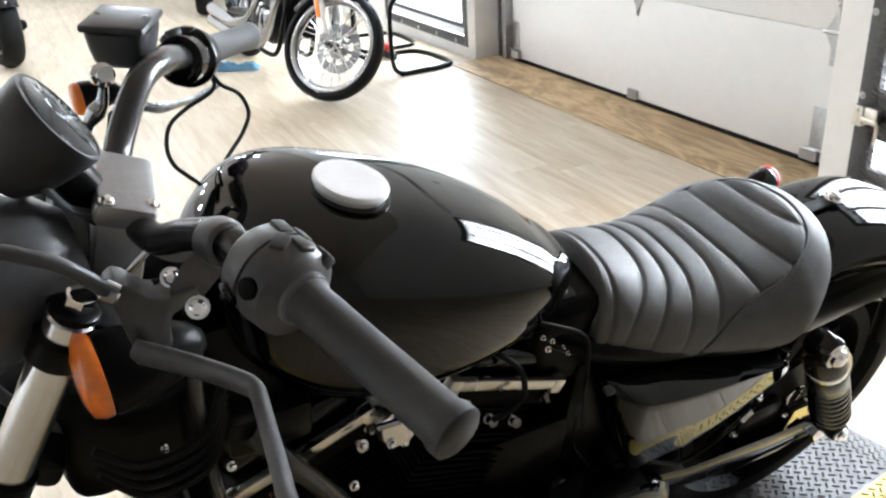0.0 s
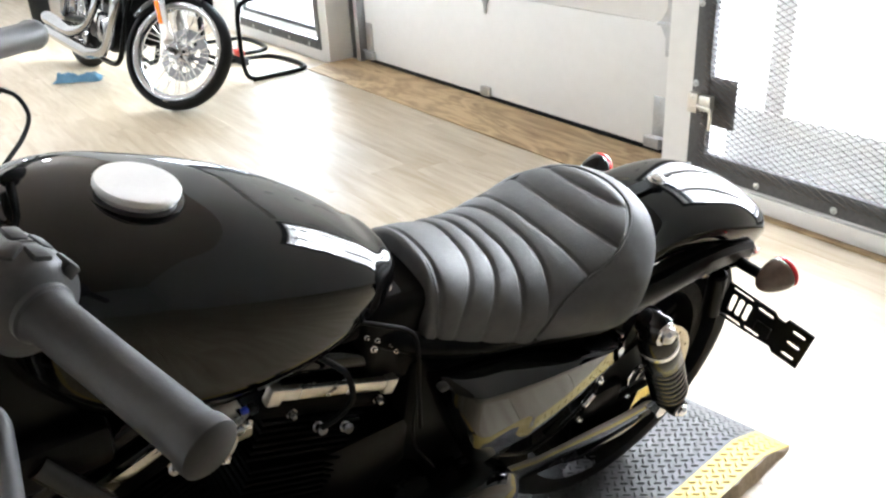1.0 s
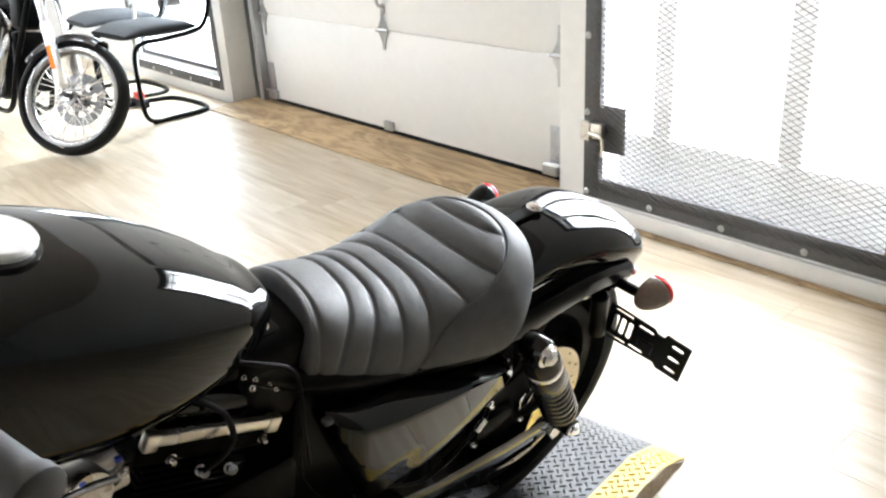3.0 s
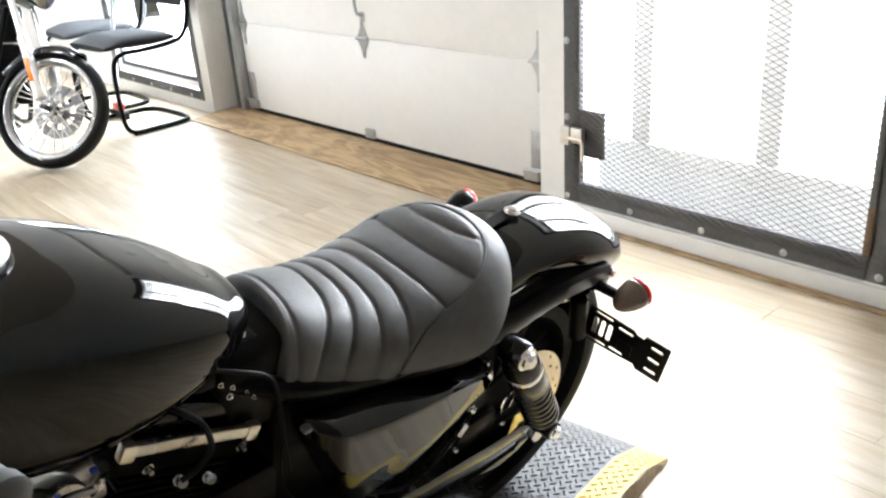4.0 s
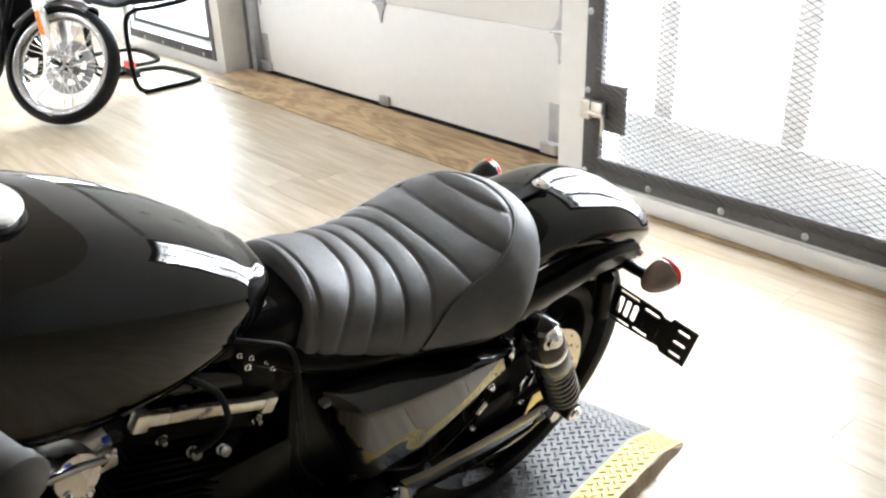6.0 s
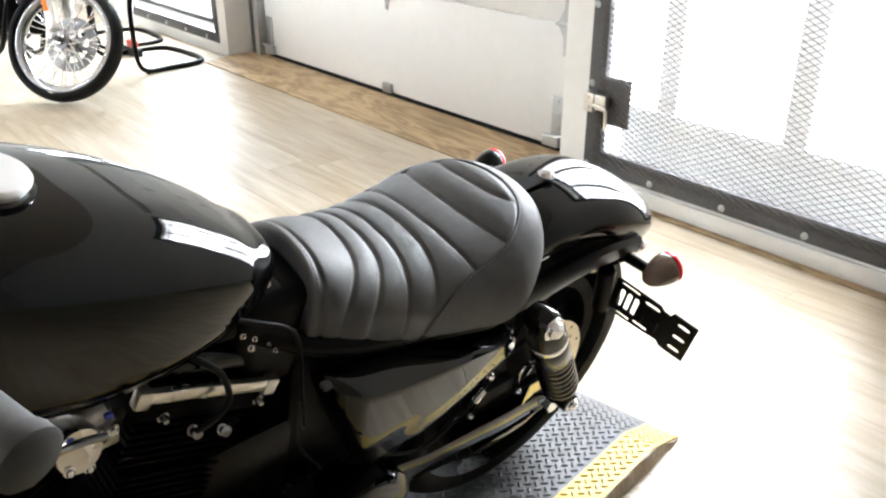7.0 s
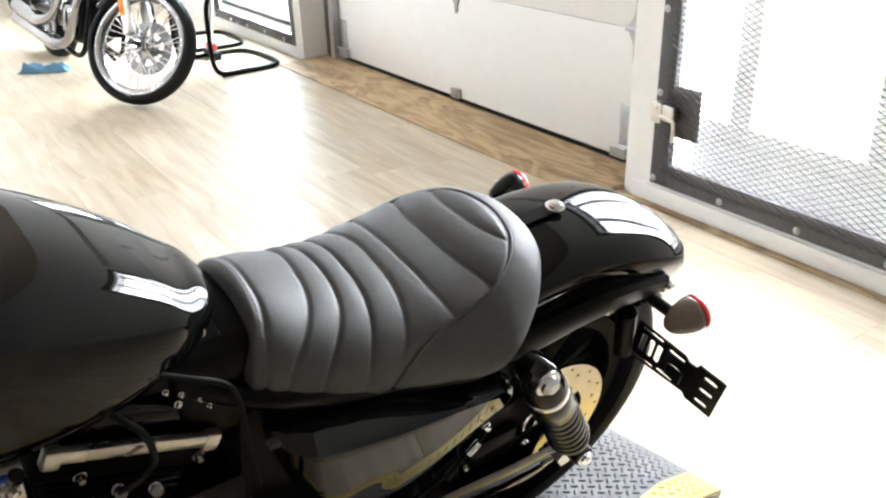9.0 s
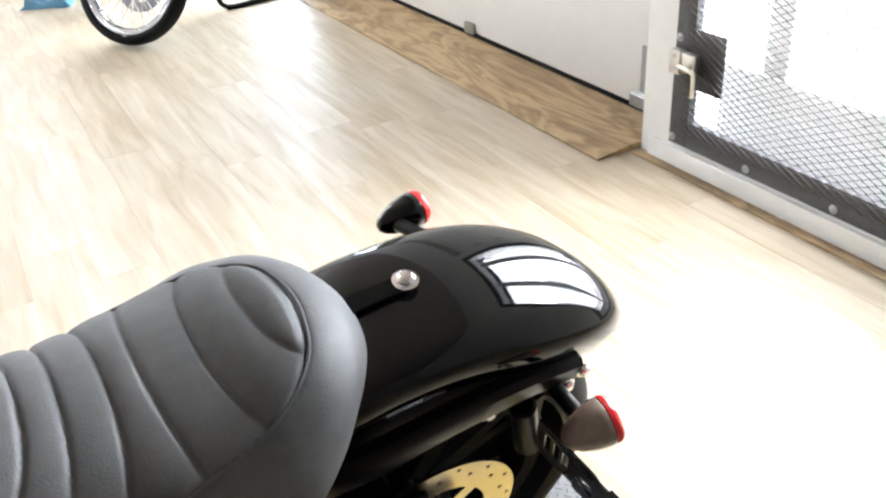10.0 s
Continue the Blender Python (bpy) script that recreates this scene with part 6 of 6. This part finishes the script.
    # exhausts on its right side
    for dz, x0 in ((0.0, 0.98), (0.085, 0.62)):
        P("exhaust", tube([(x0, -0.06, 0.62), (x0 + 0.10, -0.12, 0.58), (x0 + 0.10, -0.16, 0.46), (x0 - 0.02, -0.18, 0.26 + dz), (x0 - 0.25, -0.19, 0.20 + dz), (x0 - 0.45, -0.19, 0.195 + dz), (-0.22, -0.20, 0.22 + dz)], [0.023, 0.023, 0.023, 0.023, 0.036, 0.042, 0.042], 20), CHROME_DIM, "chrome exhaust pipe")
    # tank, seat, bars
    rings = []
    for i in range(25):
        s = i / 24
        x = 0.62 + 0.50 * s
        w = 0.135 * math.sin(math.pi * (0.12 + 0.80 * s)) ** 0.8
        h = 0.10 * math.sin(math.pi * (0.15 + 0.75 * s)) ** 0.8
        rings.append([(x, w * math.cos(a), 0.86 + 0.06 * s + h * math.sin(a)) for a in [k * math.tau / 32 for k in range(32)]])
    P("fuel_tank", loft(rings), BLACK_GLOSS, "black fuel tank", 60)
    rings = []
    for i in range(21):
        s = i / 20
        x = -0.10 + 0.70 * s
        z = 0.78 - 0.09 * math.sin(math.pi * s)
        w = 0.10 + 0.06 * math.sin(math.pi * s)
        rings.append([(x, w * math.cos(a), z + 0.05 * math.sin(a)) for a in [k * math.tau / 20 for k in range(20)]])
    P("seat", loft(rings), LEATHER, "black seat", 60)
    bars = empty("handlebar")
    bars.parent = root
    for s in (1, -1):
        part("tube", tube([st @ Vector(p) for p in ((1.15, 0.0, 0.99), (1.15, s * 0.08, 1.0), (1.12, s * 0.16, 1.09), (1.06, s * 0.28, 1.12))], 0.0127, 12), CHROME_DIM, bars)
        part("grip", rod(st @ Vector((1.06, s * 0.28, 1.12)), st @ Vector((0.98, s * 0.40, 1.10)), 0.018, 16), RUBBER, bars)
    fr = empty("frame")
    fr.parent = root
    part("spine", tube([(1.20, 0, 0.90), (0.95, 0, 0.80), (0.6, 0, 0.74), (0.30, 0, 0.68)], 0.028, 12), BLACK_SATIN, fr)
    for s in (1, -1):
        part("down_tube", tube([(1.20, s * 0.03, 0.84), (1.10, s * 0.09, 0.45), (1.02, s * 0.11, 0.20), (0.8, s * 0.12, 0.16), (0.45, s * 0.12, 0.20)], 0.016, 12), BLACK_SATIN, fr)
        part("swingarm", tube([(0.45, s * 0.11, 0.36), (0.0, s * 0.12, 0.325)], 0.022, 12), BLACK_SATIN, fr)
        part("shock", lathe([(0.018, 0), (0.03, 0.05), (0.03, 0.9), (0.018, 1)], (0.10, s * 0.15, 0.63), (0.0, s * 0.14, 0.34), 16), CHROME_DIM, fr)
    part("oil_tank", box((0.22, 0.24, 0.20), (0.38, -0.03, 0.58), 0.03, 3), BLACK_GLOSS, fr)
    part("stand", tube([(0.55, 0.12, 0.16), (0.50, 0.22, 0.06)], 0.012, 10), BLACK_SATIN, fr)
    return root


second_bike()


# ---- other machines at the edge of the view: dark wheels far behind ----
def far_bike(m, label):
    root = empty("motorcycle", m)
    tagged(root, label, "motorcycle")
    build_wheel("rear_wheel", root, (0, 0, 0.325), 0.325, 0.16, 0.21, True, BLACK_GLOSS, "black cast rear wheel", discs=((0.08, 0.14),), hub_w=0.08)
    build_wheel("front_wheel", root, (1.55, 0, 0.325), 0.325, 0.11, 0.24, True, BLACK_GLOSS, "black cast front wheel", discs=((0.06, 0.14),), hub_w=0.06)
    part("engine", box((0.42, 0.30, 0.48), (0.76, 0, 0.45), 0.06, 3), BLACK_SATIN, root)
    part("frame", tube([(0, 0.12, 0.33), (0.4, 0.12, 0.36), (0.5, 0.12, 0.65), (0.9, 0.05, 0.78), (1.2, 0, 0.9)], 0.02, 12), BLACK_SATIN, root)
    for s in (1, -1):
        part("fork_leg", rod((1.18, s * 0.10, 0.98), (1.54, s * 0.10, 0.33), 0.024, 14), BLACK_SATIN, root)
    part("exhaust", tube([(0.9, -0.12, 0.6), (0.95, -0.17, 0.3), (0.6, -0.19, 0.22), (0.30, -0.2, 0.24)], [0.022, 0.024, 0.04, 0.042], 14), BLACK_SATIN, root)
    rings = []
    for i in range(21):
        s = i / 20
        rings.append([(0.62 + 0.5 * s, 0.13 * math.sin(math.pi * (0.1 + 0.8 * s)) * math.cos(a), 0.86 + 0.06 * s + 0.10 * math.sin(math.pi * (0.15 + 0.75 * s)) * math.sin(a)) for a in [k * math.tau / 24 for k in range(24)]])
    part("fuel_tank", loft(rings), BLACK_GLOSS, root, smooth=60)
    rings = []
    for i in range(17):
        s = i / 16
        rings.append([(-0.15 + 0.72 * s, (0.10 + 0.05 * math.sin(math.pi * s)) * math.cos(a), 0.77 - 0.06 * math.sin(math.pi * s) + 0.05 * math.sin(a)) for a in [k * math.tau / 16 for k in range(16)]])
    part("seat", loft(rings), LEATHER, root, smooth=60)
    rings = []
    for i in range(25):
        a = radians(20 + 140 * i / 24)
        ring = [Vector(((0.37 - 0.06 * abs(u) ** 2.4) * math.cos(a), 0.09 * math.sin(u * 1.5), 0.335 + (0.37 - 0.06 * abs(u) ** 2.4) * math.sin(a))) for u in [-1 + 2 * k / 10 for k in range(11)]]
        ring += [p - (p - Vector((0, 0, 0.335))).normalized() * 0.003 for p in reversed(ring)]
        rings.append(ring)
    part("rear_fender", loft(rings), BLACK_GLOSS, root, smooth=60)
    bars = tube([(1.0, 0.38, 1.08), (1.1, 0.2, 1.08), (1.15, 0.05, 1.0), (1.15, -0.05, 1.0), (1.1, -0.2, 1.08), (1.0, -0.38, 1.08)], 0.013, 12)
    part("handlebar", bars, BLACK_SATIN, root)


far_bike(Matrix.Translation((-7.15, 0.05, 0)) @ pose(0, 0, 0, 0, 0, -168), "black motorcycle parked further back in the shop")
far_bike(Matrix.Translation((-8.4, 1.75, 0)) @ pose(0, 0, 0, 0, 0, 170), "dark motorcycle parked at the far end of the shop")


# ---- cantilever chairs by the far doorway ----
def chair(m):
    """Local: x to the sitter's left, y back, z up; the front posts stand at y = 0."""
    root = empty("cantilever_chair", m)
    tagged(root, "black tubular cantilever chair with a dark grey padded seat", "chair", "waiting chairs")
    w = 0.29
    for s in (1, -1):
        pts = [(s * w, 0.56, 0.86), (s * w, 0.545, 0.70), (s * w, 0.50, 0.54), (s * w, 0.42, 0.475), (s * w, 0.20, 0.455), (s * w, 0.06, 0.450), (s * w, 0.0, 0.40), (s * w, -0.012, 0.25), (s * w, -0.005, 0.08), (s * w, 0.05, 0.018), (s * w, 0.20, 0.014), (s * w * 0.98, 0.34, 0.014), (s * w * 0.85, 0.43, 0.014), (s * w * 0.45, 0.465, 0.014), (0, 0.47, 0.014)]
        part("tube", tube([(x, y, z * 1.08 if z > 0.2 else z) for x, y, z in pts], 0.0145, 12, 5), BLACK_SATIN, root, "black steel tube")
        part("foot", lathe([(0, 0), (0.012, 0), (0.014, 0.4), (0.012, 1), (0, 1)], (s * w, 0.05, 0.0), (s * w, 0.05, 0.02), 12), RUBBER, root)
    rings = []
    for i in range(17):
        f = i / 16
        y = -0.02 + 0.47 * f
        e = math.sin(math.pi * min(1, max(0.02, f * 0.96 + 0.02))) ** 0.35
        hw, th = 0.255 * (0.88 + 0.12 * e), 0.042 * e
        z = 0.540 - 0.045 * max(0, 0.25 - f) * 2 - 0.010 * f
        rings.append([(hw * math.copysign(abs(math.cos(a)) ** 0.5, math.cos(a)), y, z + th * math.copysign(abs(math.sin(a)) ** 0.8, math.sin(a))) for a in [k * math.tau / 28 for k in range(28)]])
    part("seat", loft(rings), FABRIC, root, "dark grey padded seat", smooth=60)
    rings = []
    for i in range(13):
        f = i / 12
        z = 0.70 + 0.30 * f
        e = math.sin(math.pi * min(1, max(0.02, f))) ** 0.4
        rings.append([(0.255 * (0.85 + 0.15 * e) * math.copysign(abs(math.cos(a)) ** 0.5, math.cos(a)), 0.545 + 0.03 * f + 0.03 * e * math.sin(a) - 0.02 * math.cos(a) ** 2, z) for a in [k * math.tau / 28 for k in range(28)]])
    part("backrest", loft(rings), FABRIC, root, "dark grey padded backrest", smooth=60)
    return root


c0 = chair(pose(-5.36, 2.22, 0, 0, 0, 3))
copy_thing(c0, pose(-6.13, 2.30, 0, 0, 0, -3))


# ---- blue cloth on the floor ----
def cloth():
    rng = random.Random(7)
    bm = bmesh.new()
    nx, ny = 44, 24
    grid = []
    for i in range(nx + 1):
        row = []
        for j in range(ny + 1):
            u, v = i / nx, j / ny
            edge = min(u, 1 - u, v, 1 - v)
            z = 0.006 + 0.052 * min(1, edge * 7) * (0.5 + 0.9 * noise.noise(Vector((u * 4.2, v * 3.0, 1.7)))) + 0.030 * abs(noise.noise(Vector((u * 8, v * 5, 4.2)))) * min(1, edge * 9)
            x = (u - 0.5) * 0.30 + 0.03 * noise.noise(Vector((u * 2, v * 3, 9)))
            y = (v - 0.5) * 0.13 + 0.025 * noise.noise(Vector((u * 3, v * 2, 5)))
            row.append(bm.verts.new((x, y, max(0.002, z))))
        grid.append(row)
    for i in range(nx):
        for j in range(ny):
            bm.faces.new((grid[i][j], grid[i + 1][j], grid[i + 1][j + 1], grid[i][j + 1]))
    ext = bmesh.ops.extrude_face_region(bm, geom=bm.faces[:])
    bmesh.ops.translate(bm, vec=(0, 0, -0.0015), verts=[v for v in ext["geom"] if isinstance(v, bmesh.types.BMVert)])
    ob = part("shop_cloth", bm, RAG, None, smooth=60, m=pose(-5.95, 1.44, 0, 0, 0, 62))
    tagged(ob, "crumpled blue shop cloth lying on the plank floor", "cloth")


cloth()

# ---- broom with a red head leaning by the chairs ----
broom = empty("broom", pose(-5.62, 2.42, 0))
tagged(broom, "long-handled broom with a white pole and a small red head", "broom")
part("pole", rod((0.0, 0.0, 0.07), (0.05, 0.16, 1.35), 0.012, 14), WHITE_PLASTIC, broom, "white pole")
part("head", box((0.10, 0.05, 0.05), (0, 0, 0.075), 0.012, 2), RED_PLASTIC, broom, "red plastic head")
part("bristles", box((0.22, 0.045, 0.05), (0, 0, 0.025), 0.006, 1), FABRIC, broom, "dark bristles")

# ---- floor planks ----


def planks():
    L, W = 1.22, 0.178
    bm = box((L - 0.0006, W - 0.0005, 0.006), (0, 0, -0.003), 0.0005, 1)
    me = bpy.data.meshes.new("plank")
    bm.to_mesh(me)
    bm.free()
    me.materials.append(PLANK)
    rng = random.Random(11)
    rest = []
    rows = int((WALL + 0.2 - Y0) / W) + 1
    for r in range(rows):
        y = WALL + 0.19 - (r + 0.5) * W
        if y - W / 2 < Y0:
            continue
        off = rng.random() * L
        x = X0 + 0.02 - off + L / 2
        while x - L / 2 < X1:
            near = -7.6 < x < 0.9 and y > 0.02
            if near:
                ob = new("plank", me)
                ob.parent = floor
                ob.matrix_basis = Matrix.Translation((x, y, 0))
            else:
                rest.append((x, y))
            x += L
    verts, faces = [], []
    for x, y in rest:
        x0, x1 = max(X0, x - L / 2 + 0.0006), min(X1, x + L / 2 - 0.0006)
        if x1 - x0 < 0.02:
            continue
        k = len(verts)
        for dz in (-0.006, 0.0):
            verts += [(x0, y - W / 2 + 0.0006, dz), (x1, y - W / 2 + 0.0006, dz), (x1, y + W / 2 - 0.0006, dz), (x0, y + W / 2 - 0.0006, dz)]
        faces += [(k + 4, k + 5, k + 6, k + 7), (k, k + 1, k + 5, k + 4), (k + 1, k + 2, k + 6, k + 5), (k + 2, k + 3, k + 7, k + 6), (k + 3, k, k + 4, k + 7)]
    m2 = bpy.data.meshes.new("plank_field")
    m2.from_pydata(verts, [], faces)
    m2.materials.append(PLANK)
    ob = new("plank_field", m2)
    ob.parent = floor
    ob["kind"] = "stuff"


planks()
